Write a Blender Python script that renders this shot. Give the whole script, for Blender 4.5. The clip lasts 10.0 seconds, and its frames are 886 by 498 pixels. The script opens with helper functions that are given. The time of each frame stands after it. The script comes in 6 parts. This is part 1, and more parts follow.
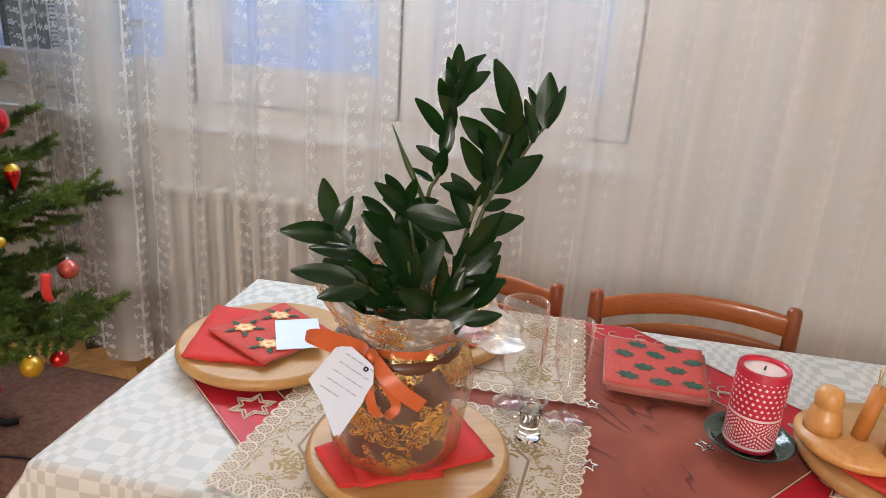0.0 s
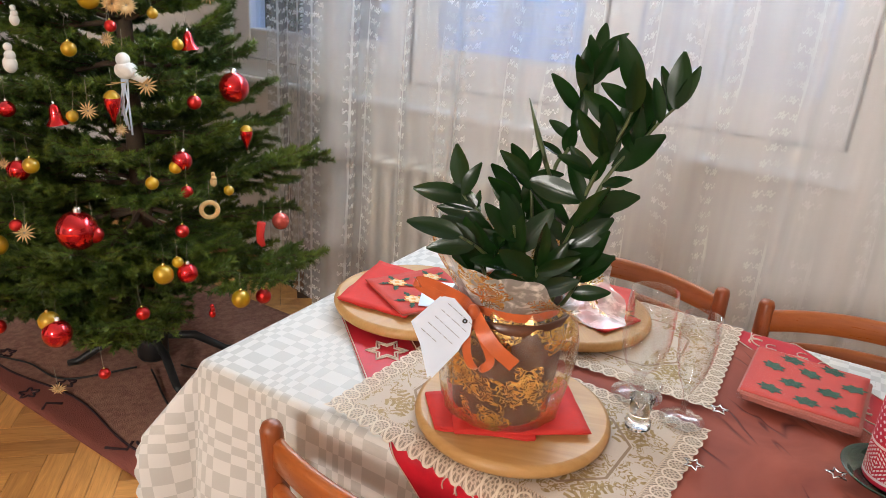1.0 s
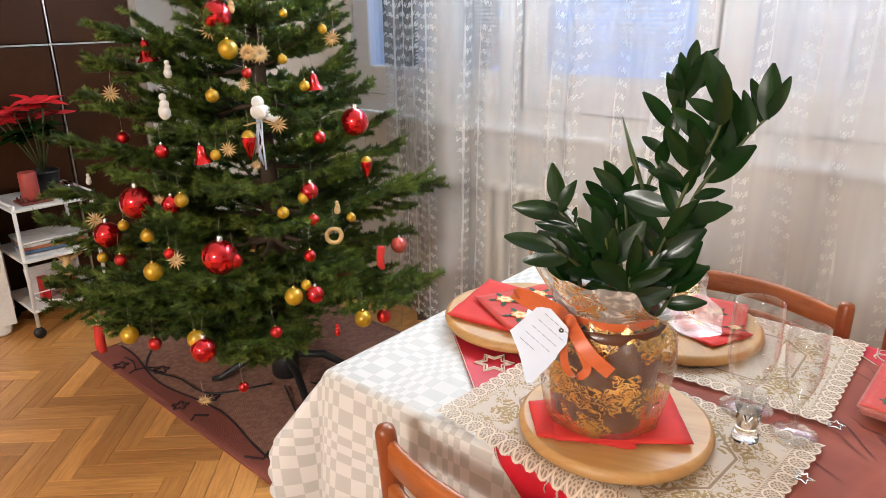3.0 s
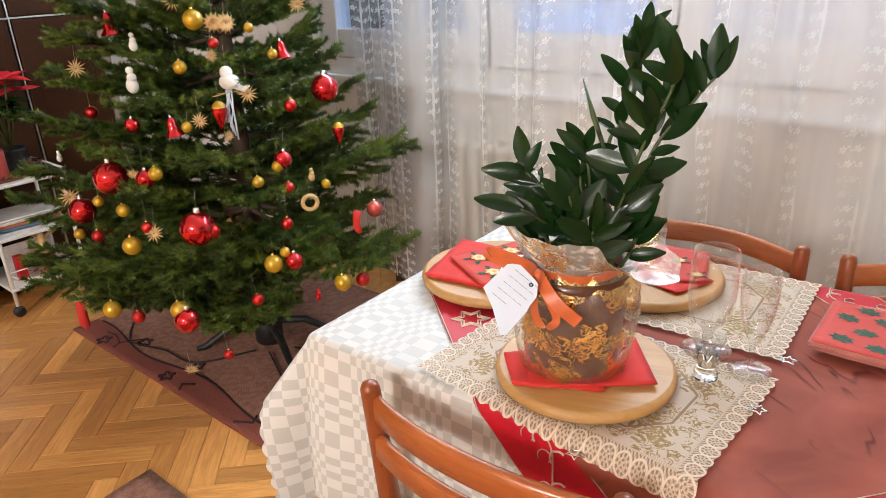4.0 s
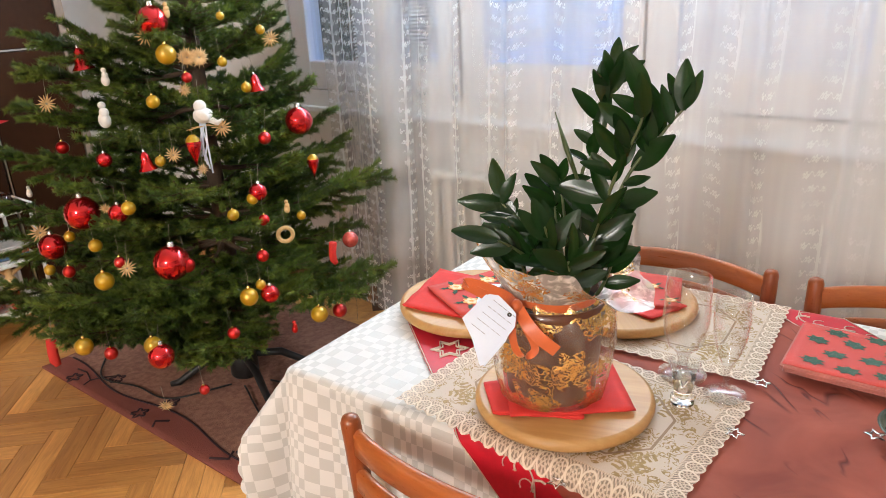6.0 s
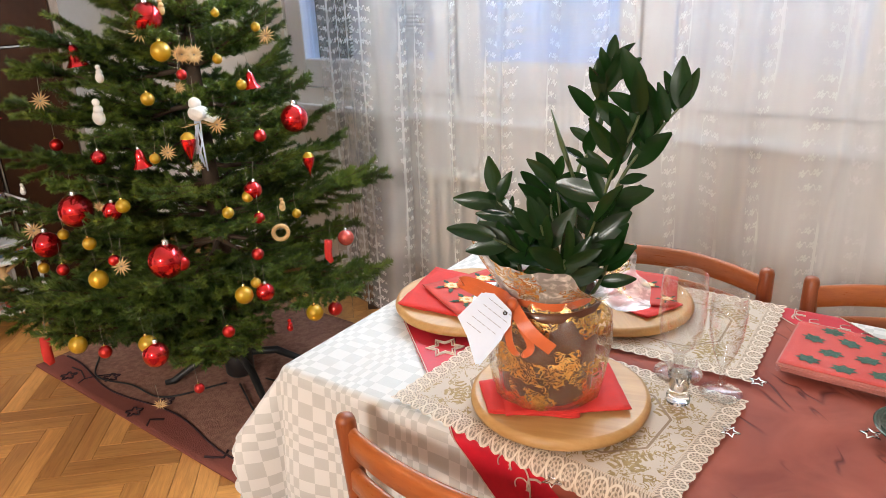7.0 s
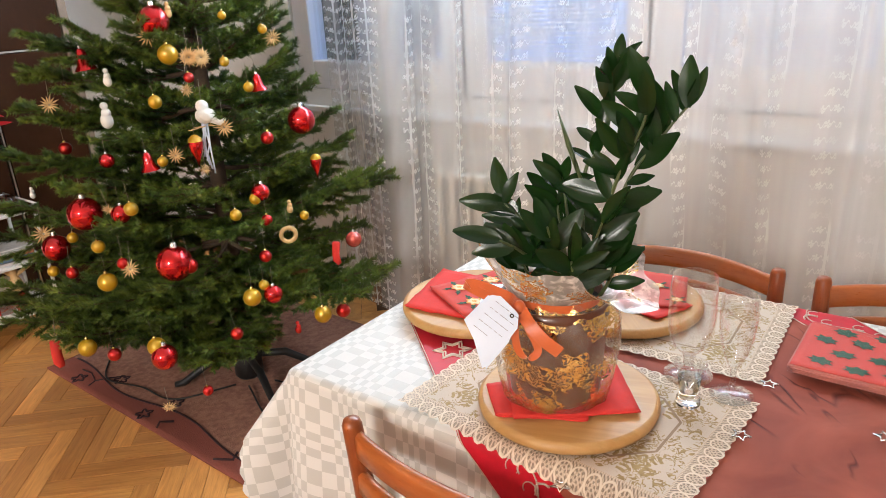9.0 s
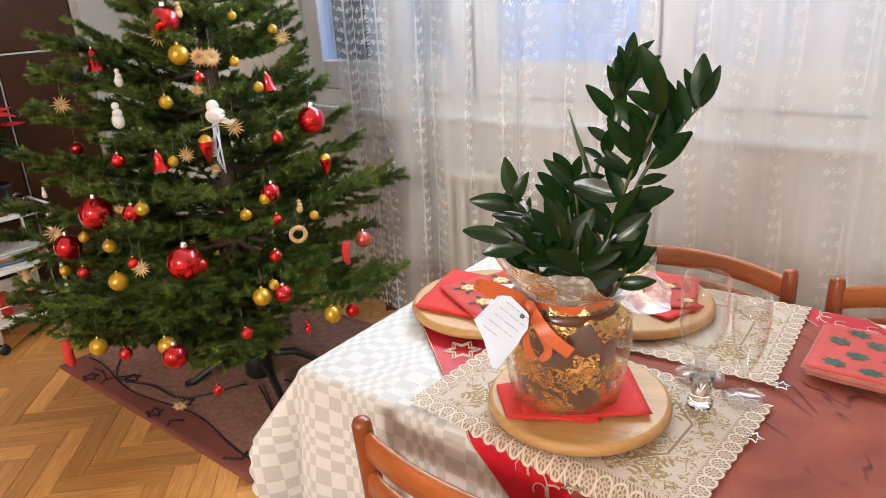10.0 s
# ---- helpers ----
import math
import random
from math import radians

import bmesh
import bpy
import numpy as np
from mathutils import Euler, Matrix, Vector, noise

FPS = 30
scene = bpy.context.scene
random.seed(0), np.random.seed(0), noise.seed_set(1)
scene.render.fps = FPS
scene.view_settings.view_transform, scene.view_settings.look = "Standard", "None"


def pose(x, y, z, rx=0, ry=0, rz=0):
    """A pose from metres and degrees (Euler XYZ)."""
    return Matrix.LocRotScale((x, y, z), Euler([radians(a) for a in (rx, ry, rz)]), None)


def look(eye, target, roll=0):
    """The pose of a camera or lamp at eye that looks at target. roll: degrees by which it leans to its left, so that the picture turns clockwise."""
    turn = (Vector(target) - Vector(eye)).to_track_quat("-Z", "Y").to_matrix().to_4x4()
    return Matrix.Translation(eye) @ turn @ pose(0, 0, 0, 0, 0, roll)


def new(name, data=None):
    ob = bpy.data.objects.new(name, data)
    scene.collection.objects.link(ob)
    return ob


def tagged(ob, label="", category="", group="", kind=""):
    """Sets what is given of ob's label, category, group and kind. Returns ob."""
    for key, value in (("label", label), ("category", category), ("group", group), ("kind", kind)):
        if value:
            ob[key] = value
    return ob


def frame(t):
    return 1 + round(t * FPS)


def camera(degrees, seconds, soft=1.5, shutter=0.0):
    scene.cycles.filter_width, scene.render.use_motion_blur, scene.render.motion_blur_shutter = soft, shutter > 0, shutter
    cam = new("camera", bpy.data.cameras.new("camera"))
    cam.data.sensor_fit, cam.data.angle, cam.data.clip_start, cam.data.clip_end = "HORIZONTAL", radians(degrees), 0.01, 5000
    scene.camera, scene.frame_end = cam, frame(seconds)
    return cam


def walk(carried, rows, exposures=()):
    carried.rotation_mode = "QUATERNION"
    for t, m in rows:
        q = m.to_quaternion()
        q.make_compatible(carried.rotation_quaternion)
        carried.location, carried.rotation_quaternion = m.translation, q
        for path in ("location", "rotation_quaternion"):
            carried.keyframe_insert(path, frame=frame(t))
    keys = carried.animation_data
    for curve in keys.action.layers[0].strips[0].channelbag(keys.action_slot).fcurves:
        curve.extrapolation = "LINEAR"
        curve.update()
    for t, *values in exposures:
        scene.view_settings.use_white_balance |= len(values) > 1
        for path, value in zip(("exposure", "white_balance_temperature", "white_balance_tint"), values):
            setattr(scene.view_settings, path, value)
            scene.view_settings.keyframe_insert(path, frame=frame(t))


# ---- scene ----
cam = camera(64.8, 10.0, soft=0.5)
PATH = [
    (0, (0.3, 0.489, 1.323), (-0.117, 2.327, 0.652), 3.5),
    (0.5, (0.384, 0.487, 1.318), (-0.298, 2.248, 0.658), 4.4),
    (1, (0.433, 0.487, 1.308), (-0.547, 2.077, 0.594), 4.0),
    (1.5, (0.406, 0.502, 1.305), (-0.728, 1.997, 0.613), 1.0),
    (2, (0.447, 0.515, 1.311), (-0.828, 1.909, 0.657), 1.8),
    (3.3, (0.5, 0.447, 1.323), (-0.753, 1.849, 0.642), -1.8),
    (3.5, (0.508, 0.447, 1.329), (-0.719, 1.837, 0.579), -2.8),
    (4, (0.522, 0.428, 1.336), (-0.677, 1.835, 0.572), -2.6),
    (4.5, (0.529, 0.413, 1.343), (-0.659, 1.843, 0.605), -3.0),
    (5, (0.531, 0.406, 1.346), (-0.646, 1.856, 0.631), -3.0),
    (5.5, (0.525, 0.414, 1.346), (-0.64, 1.884, 0.653), -2.9),
    (7, (0.521, 0.424, 1.343), (-0.627, 1.906, 0.644), -2.6),
    (7.5, (0.519, 0.427, 1.343), (-0.635, 1.904, 0.645), -2.9),
    (8, (0.52, 0.427, 1.342), (-0.645, 1.899, 0.651), -2.9),
    (8.5, (0.522, 0.426, 1.345), (-0.646, 1.895, 0.653), -3.0),
    (9, (0.52, 0.433, 1.343), (-0.649, 1.898, 0.646), -3.2),
    (9.5, (0.519, 0.434, 1.345), (-0.657, 1.895, 0.649), -3.4),
    (10, (0.517, 0.435, 1.342), (-0.673, 1.884, 0.646), -3.4),
]
walk(cam, [(t, look(eye, target, roll)) for t, eye, target, roll in PATH], [(0, -0.36), (1.0, -0.24), (2.0, -0.06), (3.3, 0.0), (10, 0.0)])

# ---------- world and lights ----------
world = bpy.data.worlds.new("dusk")
scene.world = world
world.use_nodes = True
sky = world.node_tree.nodes.new("ShaderNodeTexSky")
sky.sky_type, sky.sun_disc, sky.sun_elevation, sky.sun_rotation = "NISHITA", False, radians(3), radians(200)
wbg = world.node_tree.nodes["Background"]
wbg.inputs["Strength"].default_value = 0.15
world.node_tree.links.new(sky.outputs[0], wbg.inputs[0])


def lamp(name, kind, m, power, colour, size):
    data = bpy.data.lights.new(name, kind)
    data.energy, data.color = power, colour
    if kind == "AREA":
        data.shape, data.size, data.size_y = "RECTANGLE", size[0], size[1]
    else:
        data.shadow_soft_size = size
    ob = new(name, data)
    ob.matrix_world = m
    return ob


# the room's ceiling lamp, and the dusk light of the window's upper part
lamp("ceiling_lamp_light", "POINT", pose(0.60, -2.80, 2.30), 350, (1.0, 0.957, 0.905), 0.36)
lamp("window_daylight", "AREA", pose(-0.80, 2.535, 1.97, -86, 0, 0), 72, (0.74, 0.87, 1.0), (2.3, 0.56))


# ---------- materials ----------
class Net:
    """A node material: short calls for the usual nodes."""

    def __init__(self, name, colour=(0.8, 0.8, 0.8), rough=0.5, metal=0.0, **more):
        self.m = bpy.data.materials.new(name)
        self.m.use_nodes = True
        self.t = self.m.node_tree
        self.p = self.t.nodes["Principled BSDF"]
        self.out = self.t.nodes["Material Output"]
        self.set("Base Color", (*colour, 1)), self.set("Roughness", rough), self.set("Metallic", metal)
        for key, value in more.items():
            self.set(key.replace("_", " "), value)

    def set(self, key, value, node=None):
        sock = (node or self.p).inputs[key]
        if isinstance(value, bpy.types.NodeSocket):
            self.t.links.new(value, sock)
        else:
            sock.default_value = value
        return self

    def node(self, kind, out=0, **ins):
        n = self.t.nodes.new("ShaderNode" + kind)
        for key, value in ins.items():
            key = key.replace("_", " ")
            self.set(key, value, n)
        return n.outputs[out]

    def coord(self, which="Object", scale=(1, 1, 1)):
        c = self.t.nodes.new("ShaderNodeTexCoord").outputs[which]
        return self.node("Mapping", Vector=c, Scale=scale)

    def noise(self, vec, scale, detail=4.0, distortion=0.0, rough=0.5):
        return self.node("TexNoise", Vector=vec, Scale=scale, Detail=detail, Distortion=distortion, Roughness=rough)

    def ramp(self, fac, *stops):
        n = self.t.nodes.new("ShaderNodeValToRGB")
        self.t.links.new(fac, n.inputs[0])
        while len(n.color_ramp.elements) < len(stops):
            n.color_ramp.elements.new(0.5)
        for e, (at, c) in zip(n.color_ramp.elements, stops):
            e.position = at
            e.color = (c, c, c, 1) if isinstance(c, (int, float)) else (*c, 1)
        return n.outputs[0]

    def math(self, op, a, b=0.0, c=None):
        n = self.t.nodes.new("ShaderNodeMath")
        n.operation = op
        for k, v in enumerate((a, b, c)):
            if v is None:
                continue
            if isinstance(v, bpy.types.NodeSocket):
                self.t.links.new(v, n.inputs[k])
            else:
                n.inputs[k].default_value = v
        return n.outputs[0]

    def mix(self, fac, a, b, blend="MIX"):
        n = self.t.nodes.new("ShaderNodeMix")
        n.data_type, n.blend_type = "RGBA", blend
        for sock, v in ((n.inputs[0], fac), (n.inputs[6], a), (n.inputs[7], b)):
            if isinstance(v, bpy.types.NodeSocket):
                self.t.links.new(v, sock)
            else:
                sock.default_value = v if not isinstance(v, tuple) or len(v) == 4 else (*v, 1)
        return n.outputs[2]

    def xyz(self, vec):
        n = self.t.nodes.new("ShaderNodeSeparateXYZ")
        self.t.links.new(vec, n.inputs[0])
        return n.outputs

    def bump(self, height, strength=0.3, distance=0.002):
        n = self.t.nodes.new("ShaderNodeBump")
        n.inputs["Strength"].default_value, n.inputs["Distance"].default_value = strength, distance
        self.t.links.new(height, n.inputs["Height"])
        self.t.links.new(n.outputs[0], self.p.inputs["Normal"])
        return self

    def fade(self, cover):
        """Lets light straight through where cover is 0."""
        clear = self.t.nodes.new("ShaderNodeBsdfTransparent")
        n = self.t.nodes.new("ShaderNodeMixShader")
        if isinstance(cover, bpy.types.NodeSocket):
            self.t.links.new(cover, n.inputs[0])
        else:
            n.inputs[0].default_value = cover
        src = self.out.inputs[0].links[0].from_socket
        self.t.links.new(clear.outputs[0], n.inputs[1])
        self.t.links.new(src, n.inputs[2])
        self.t.links.new(n.outputs[0], self.out.inputs[0])
        return self

    def thin(self, colour, share):
        """Mixes in light that shines through a thin cloth or leaf."""
        tr = self.t.nodes.new("ShaderNodeBsdfTranslucent")
        tr.inputs[0].default_value = (*colour, 1)
        n = self.t.nodes.new("ShaderNodeMixShader")
        n.inputs[0].default_value = share
        src = self.out.inputs[0].links[0].from_socket
        self.t.links.new(src, n.inputs[1])
        self.t.links.new(tr.outputs[0], n.inputs[2])
        self.t.links.new(n.outputs[0], self.out.inputs[0])
        return self


def plain(name, colour, rough=0.5, metal=0.0, vary=0.25, scale=30.0, bump=0.0, **more):
    """A surface with a mottle at two scales and a little relief."""
    n = Net(name, colour, rough, metal, **more)
    v = n.coord()
    a, b = n.noise(v, scale), n.noise(v, scale * 9, 3)
    both = n.math("ADD", n.math("MULTIPLY", a, 0.65), n.math("MULTIPLY", b, 0.35))
    dark, light = tuple(c * (1 - vary) for c in colour), tuple(min(1, c * (1 + vary)) for c in colour)
    n.set("Base Color", n.ramp(both, (0.3, dark), (0.7, light)))
    n.set("Roughness", n.ramp(b, (0.2, max(0.02, rough * 0.85)), (0.8, min(1, rough * 1.15))))
    if bump:
        n.bump(both, 0.5, bump)
    return n.m


def wood(name, dark, light, rough, grain=(3, 60, 60), random_tone=False, coat=0.0, islands=False):
    """Wood with its grain along the object's x axis."""
    n = Net(name, light, rough)
    v = n.coord("Object", grain)
    if random_tone:
        r = n.t.nodes.new("ShaderNodeNewGeometry").outputs["Random Per Island"] if islands else n.t.nodes.new("ShaderNodeObjectInfo").outputs["Random"]
        off = n.node("CombineXYZ", X=n.math("MULTIPLY", r, 40), Y=n.math("MULTIPLY", r, 17))
        add = n.t.nodes.new("ShaderNodeVectorMath")
        n.t.links.new(v, add.inputs[0]), n.t.links.new(off, add.inputs[1])
        v = add.outputs[0]
    a, b = n.noise(v, 1.0, 5, 1.2), n.noise(v, 5.0, 3)
    f = n.math("ADD", n.math("MULTIPLY", a, 0.7), n.math("MULTIPLY", b, 0.3))
    col = n.ramp(f, (0.32, dark), (0.66, light))
    if random_tone:
        tone = n.ramp(r, (0.0, (0.78, 0.70, 0.58)), (0.40, (1.0, 0.96, 0.90)), (0.75, (1.12, 1.10, 1.04)), (1.0, (1.45, 1.46, 1.44)))
        col = n.mix(1.0, col, tone, "MULTIPLY")
    n.set("Base Color", col).set("Coat Weight", coat).set("Coat Roughness", 0.12)
    n.set("Roughness", n.ramp(b, (0.3, rough * 0.8), (0.7, rough * 1.2)))
    return n.bump(f, 0.25, 0.0006).m


# for the unseen walls: an invented grey that cuts their bounced fill light
WALL_FAR = plain("unseen_wall_grey", (0.42, 0.40, 0.38), 0.85, vary=0.08, scale=3, bump=0.0008)
WALL = plain("wall_paint", (0.78, 0.76, 0.73), 0.85, vary=0.04, scale=3, bump=0.0008)
CEILING = plain("ceiling_paint", (0.82, 0.81, 0.79), 0.9, vary=0.03, scale=3)
PVC = plain("white_window_plastic", (0.8, 0.81, 0.83), 0.35, vary=0.03, scale=8)
PARQUET = wood("oiled_oak_strip", (0.46, 0.205, 0.058), (0.68, 0.355, 0.115), 0.34, (5, 55, 55), True, 0.25)
PARQUET_REST = wood("oiled_oak_strip_far", (0.46, 0.205, 0.058), (0.68, 0.355, 0.115), 0.34, (14, 14, 55), True, 0.25, True)
BEECH = wood("light_beech_board", (0.44, 0.225, 0.070), (0.54, 0.31, 0.115), 0.42, (4, 45, 45))
CHAIR_WOOD = wood("red_brown_chair_wood", (0.22, 0.048, 0.010), (0.29, 0.070, 0.015), 0.34, (60, 60, 5), False, 0.35)
RAIL_WOOD = wood("orange_brown_rail_wood", (0.32, 0.078, 0.015), (0.41, 0.112, 0.023), 0.34, (4, 60, 60), False, 0.35)
CABINET = plain("dark_brown_lacquer", (0.045, 0.017, 0.007), 0.42, vary=0.2, scale=4, Specular_IOR_Level=0.12)
STEEL = plain("brushed_metal_strip", (0.6, 0.55, 0.48), 0.35, 1.0, vary=0.1)
WHITE_METAL = plain("white_enamelled_tube", (0.75, 0.74, 0.72), 0.4, vary=0.06)
BLACK = plain("black_plastic", (0.012, 0.012, 0.012), 0.45, vary=0.2)
GOLD = plain("gold_foil", (0.85, 0.58, 0.18), 0.22, 1.0, vary=0.1)
SILVER = plain("silver_cap", (0.8, 0.78, 0.75), 0.25, 1.0, vary=0.05)
THREAD = plain("pale_thread", (0.30, 0.27, 0.20), 0.8)
BARK = plain("tree_bark", (0.10, 0.062, 0.038), 0.9, vary=0.4, scale=25, bump=0.003)
STRAW = plain("golden_straw", (0.66, 0.44, 0.20), 0.5, vary=0.25, scale=60)
FELT = plain("white_felt", (0.8, 0.79, 0.75), 0.95, vary=0.07, scale=80, bump=0.002)
PAPER = plain("white_card", (0.68, 0.78, 0.93), 0.7, vary=0.02)
INK = plain("grey_ink", (0.22, 0.23, 0.28), 0.7)
RED_NAPKIN = plain("red_paper_napkin", (0.62, 0.030, 0.022), 0.8, vary=0.1, scale=40, bump=0.0006)
RED_PRINT = plain("printed_red_napkin", (0.56, 0.052, 0.036), 0.75, vary=0.1, scale=40, bump=0.0006)
CREAM = plain("cream_print", (0.80, 0.62, 0.38), 0.75, vary=0.2, scale=120)
ORANGE_PRINT = plain("orange_print", (0.78, 0.36, 0.10), 0.75, vary=0.2, scale=120)
HOLLY = plain("dark_green_print", (0.02, 0.075, 0.04), 0.75, vary=0.3, scale=120)
PALE_RED = plain("pale_napkin_edge", (0.44, 0.13, 0.10), 0.8)
SATIN_RED = plain("dark_red_satin", (0.50, 0.008, 0.022), 0.42, vary=0.18, scale=14, bump=0.001, Sheen_Weight=0.04, Specular_IOR_Level=0.25)
BEIGE_STITCH = plain("beige_silver_stitching", (0.62, 0.50, 0.40), 0.45, vary=0.15, scale=200)
RIBBON = plain("orange_satin_ribbon", (0.54, 0.105, 0.022), 0.40, vary=0.12, scale=60, Sheen_Weight=0.4)
SOIL = plain("dark_soil", (0.03, 0.02, 0.014), 0.95, vary=0.4, scale=90, bump=0.003)
STEM = plain("green_stem", (0.055, 0.080, 0.020), 0.45, vary=0.25, scale=40)
GREEN_DISH = plain("dark_green_ceramic", (0.008, 0.035, 0.022), 0.12, vary=0.2, Coat_Weight=0.5)
WAX_WHITE = plain("pale_wax", (0.80, 0.66, 0.62), 0.5, vary=0.05)
TURNED = wood("turned_pine", (0.56, 0.26, 0.075), (0.70, 0.38, 0.13), 0.35, (40, 40, 4), False, 0.2)
ORANGE_WAX = plain("orange_brown_wood", (0.56, 0.21, 0.045), 0.45)
POINSETTIA = plain("poinsettia_red", (0.55, 0.012, 0.018), 0.55, vary=0.25, scale=30)
PALE_ROOM = plain("pale_print", (0.55, 0.52, 0.50), 0.7, vary=0.25, scale=25)
CABLE = plain("black_cable", (0.014, 0.012, 0.012), 0.5)


def glassy(name, colour, rough=0.03):
    n = Net(name, colour, rough, 0.85)
    v = n.coord()
    n.set("Base Color", n.ramp(n.noise(v, 25, 3), (0.3, tuple(c * 0.75 for c in colour)), (0.7, colour)))
    n.set("Coat Weight", 1.0).set("Coat Roughness", 0.02)
    return n.m


RED_BALL = glassy("red_mirror_glass", (0.80, 0.010, 0.018), 0.09)
RED_SATIN_BALL = glassy("red_satin_bead", (0.72, 0.016, 0.016), 0.28)
YELLOW_BALL = glassy("yellow_thread_bauble", (0.62, 0.37, 0.012), 0.33)
YELLOW_BALL.node_tree.nodes["Principled BSDF"].inputs["Metallic"].default_value = 0.35


def thin_glass(name, tint, strength=1.0):
    """Clear glass: light passes straight on, with a sheen that grows at the rim."""
    n = Net(name, tint, 0.02)
    clear = n.node("BsdfTransparent", Color=(*tint, 1))
    gloss = n.node("BsdfGlossy", Color=(1, 1, 1, 1), Roughness=0.02)
    facing = n.t.nodes.new("ShaderNodeLayerWeight").outputs["Facing"]
    rim = n.math("MULTIPLY_ADD", n.math("POWER", facing, 2.6), 0.85 * strength, 0.05)
    mix = n.t.nodes.new("ShaderNodeMixShader")
    n.t.links.new(rim, mix.inputs[0]), n.t.links.new(clear, mix.inputs[1]), n.t.links.new(gloss, mix.inputs[2])
    n.t.links.new(mix.outputs[0], n.out.inputs[0])
    return n.m


SOLID_GLASS = Net("solid_clear_glass", (1, 1, 1), 0.0, 0.0, Transmission_Weight=1.0, IOR=1.47).m
GLASS = thin_glass("clear_glass", (0.985, 0.987, 0.985), 0.66)
STEM_GLASS = thin_glass("clear_stem_glass", (0.95, 0.955, 0.95), 0.75)
TUMBLER = thin_glass("brown_glass", (0.55, 0.33, 0.24), 0.8)


def pane_glass():
    n = Net("window_glass", (0.9, 0.95, 1), 0.0, 0.0)
    return n.set("Specular IOR Level", 0.6).fade(0.06).m


PANE = pane_glass()


def backdrop_material():
    """Blue dusk with dark trees and pale house fronts far outside."""
    n = Net("dusk_outside", (0, 0, 0), 1.0)
    v = n.coord("Object")
    x, y, z = n.xyz(v)[0:3]
    blocks = n.noise(n.node("Mapping", Vector=v, Scale=(0.9, 1, 1.6)), 1.0, 6, 0.6, 0.65)
    sky_c = n.ramp(z, (0.0, (0.085, 0.28, 0.85)), (1.0, (0.17, 0.42, 1.0)))
    col = n.mix(n.ramp(blocks, (0.44, 0.0), (0.60, 1.0)), sky_c, (0.16, 0.24, 0.42))
    shade = n.math("GREATER_THAN", n.math("ADD", n.math("MULTIPLY", x, -1.0), n.math("MULTIPLY", blocks, 1.8)), 7.4)
    col = n.mix(shade, col, (0.016, 0.021, 0.022))
    e = n.node("Emission", Color=col, Strength=1.9)
    n.t.links.new(e, n.out.inputs[0])
    return n.m


def cloth_material():
    """White damask: grey and white woven checks whose columns widen and narrow."""
    n = Net("damask_tablecloth", (0.8, 0.8, 0.78), 0.6)
    u, v, _ = n.xyz(n.coord("UV"))[0:3]
    uu = n.math("ADD", n.math("MULTIPLY", u, 60.0), n.math("MULTIPLY", n.math("SINE", n.math("MULTIPLY", u, 48.0)), 0.85))
    vv = n.math("ADD", n.math("MULTIPLY", v, 50.0), n.math("MULTIPLY", n.math("SINE", n.math("MULTIPLY", v, 50.0)), 0.38))
    odd = n.math("MODULO", n.math("ADD", n.math("FLOOR", n.math("ADD", uu, 400)), n.math("FLOOR", n.math("ADD", vv, 400))), 2.0)
    fine = n.noise(n.node("CombineXYZ", X=n.math("MULTIPLY", u, 900), Y=n.math("MULTIPLY", v, 900)), 1.0, 2)
    soft = n.noise(n.coord("UV"), 6.0, 3)
    col = n.mix(odd, (0.70, 0.69, 0.655), (0.53, 0.525, 0.49))
    col = n.mix(0.12, col, n.ramp(soft, (0.3, 0.55), (0.7, 1.0)), "MULTIPLY")
    n.set("Base Color", col).set("Roughness", n.math("SUBTRACT", 0.72, n.math("MULTIPLY", odd, 0.28))).set("Sheen Weight", 0.25)
    return n.bump(n.math("ADD", fine, n.math("MULTIPLY", odd, 0.5)), 0.35, 0.0006).m


def organza_material():
    """Sheer red-brown organza; the shade of its creases is painted into the colour."""
    n = Net("red_brown_organza", (0.34, 0.10, 0.065), 0.6)
    v = n.coord("UV")
    w = n.noise(v, 7.0, 4, 0.8)
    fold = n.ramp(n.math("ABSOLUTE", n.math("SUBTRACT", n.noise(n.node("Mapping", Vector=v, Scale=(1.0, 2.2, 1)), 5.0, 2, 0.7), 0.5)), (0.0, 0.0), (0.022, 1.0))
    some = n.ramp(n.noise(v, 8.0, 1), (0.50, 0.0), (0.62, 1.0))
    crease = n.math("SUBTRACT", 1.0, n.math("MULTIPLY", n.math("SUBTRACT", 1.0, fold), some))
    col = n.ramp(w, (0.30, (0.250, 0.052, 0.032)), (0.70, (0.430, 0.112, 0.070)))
    # crease shading: thin dark lines multiplied into the cloth colour
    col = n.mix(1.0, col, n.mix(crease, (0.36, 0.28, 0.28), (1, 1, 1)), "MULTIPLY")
    n.set("Base Color", col).set("Specular IOR Level", 0.12)
    n.bump(n.math("ADD", w, n.math("MULTIPLY", crease, 0.3)), 0.6, 0.006)
    return n.fade(0.84).m


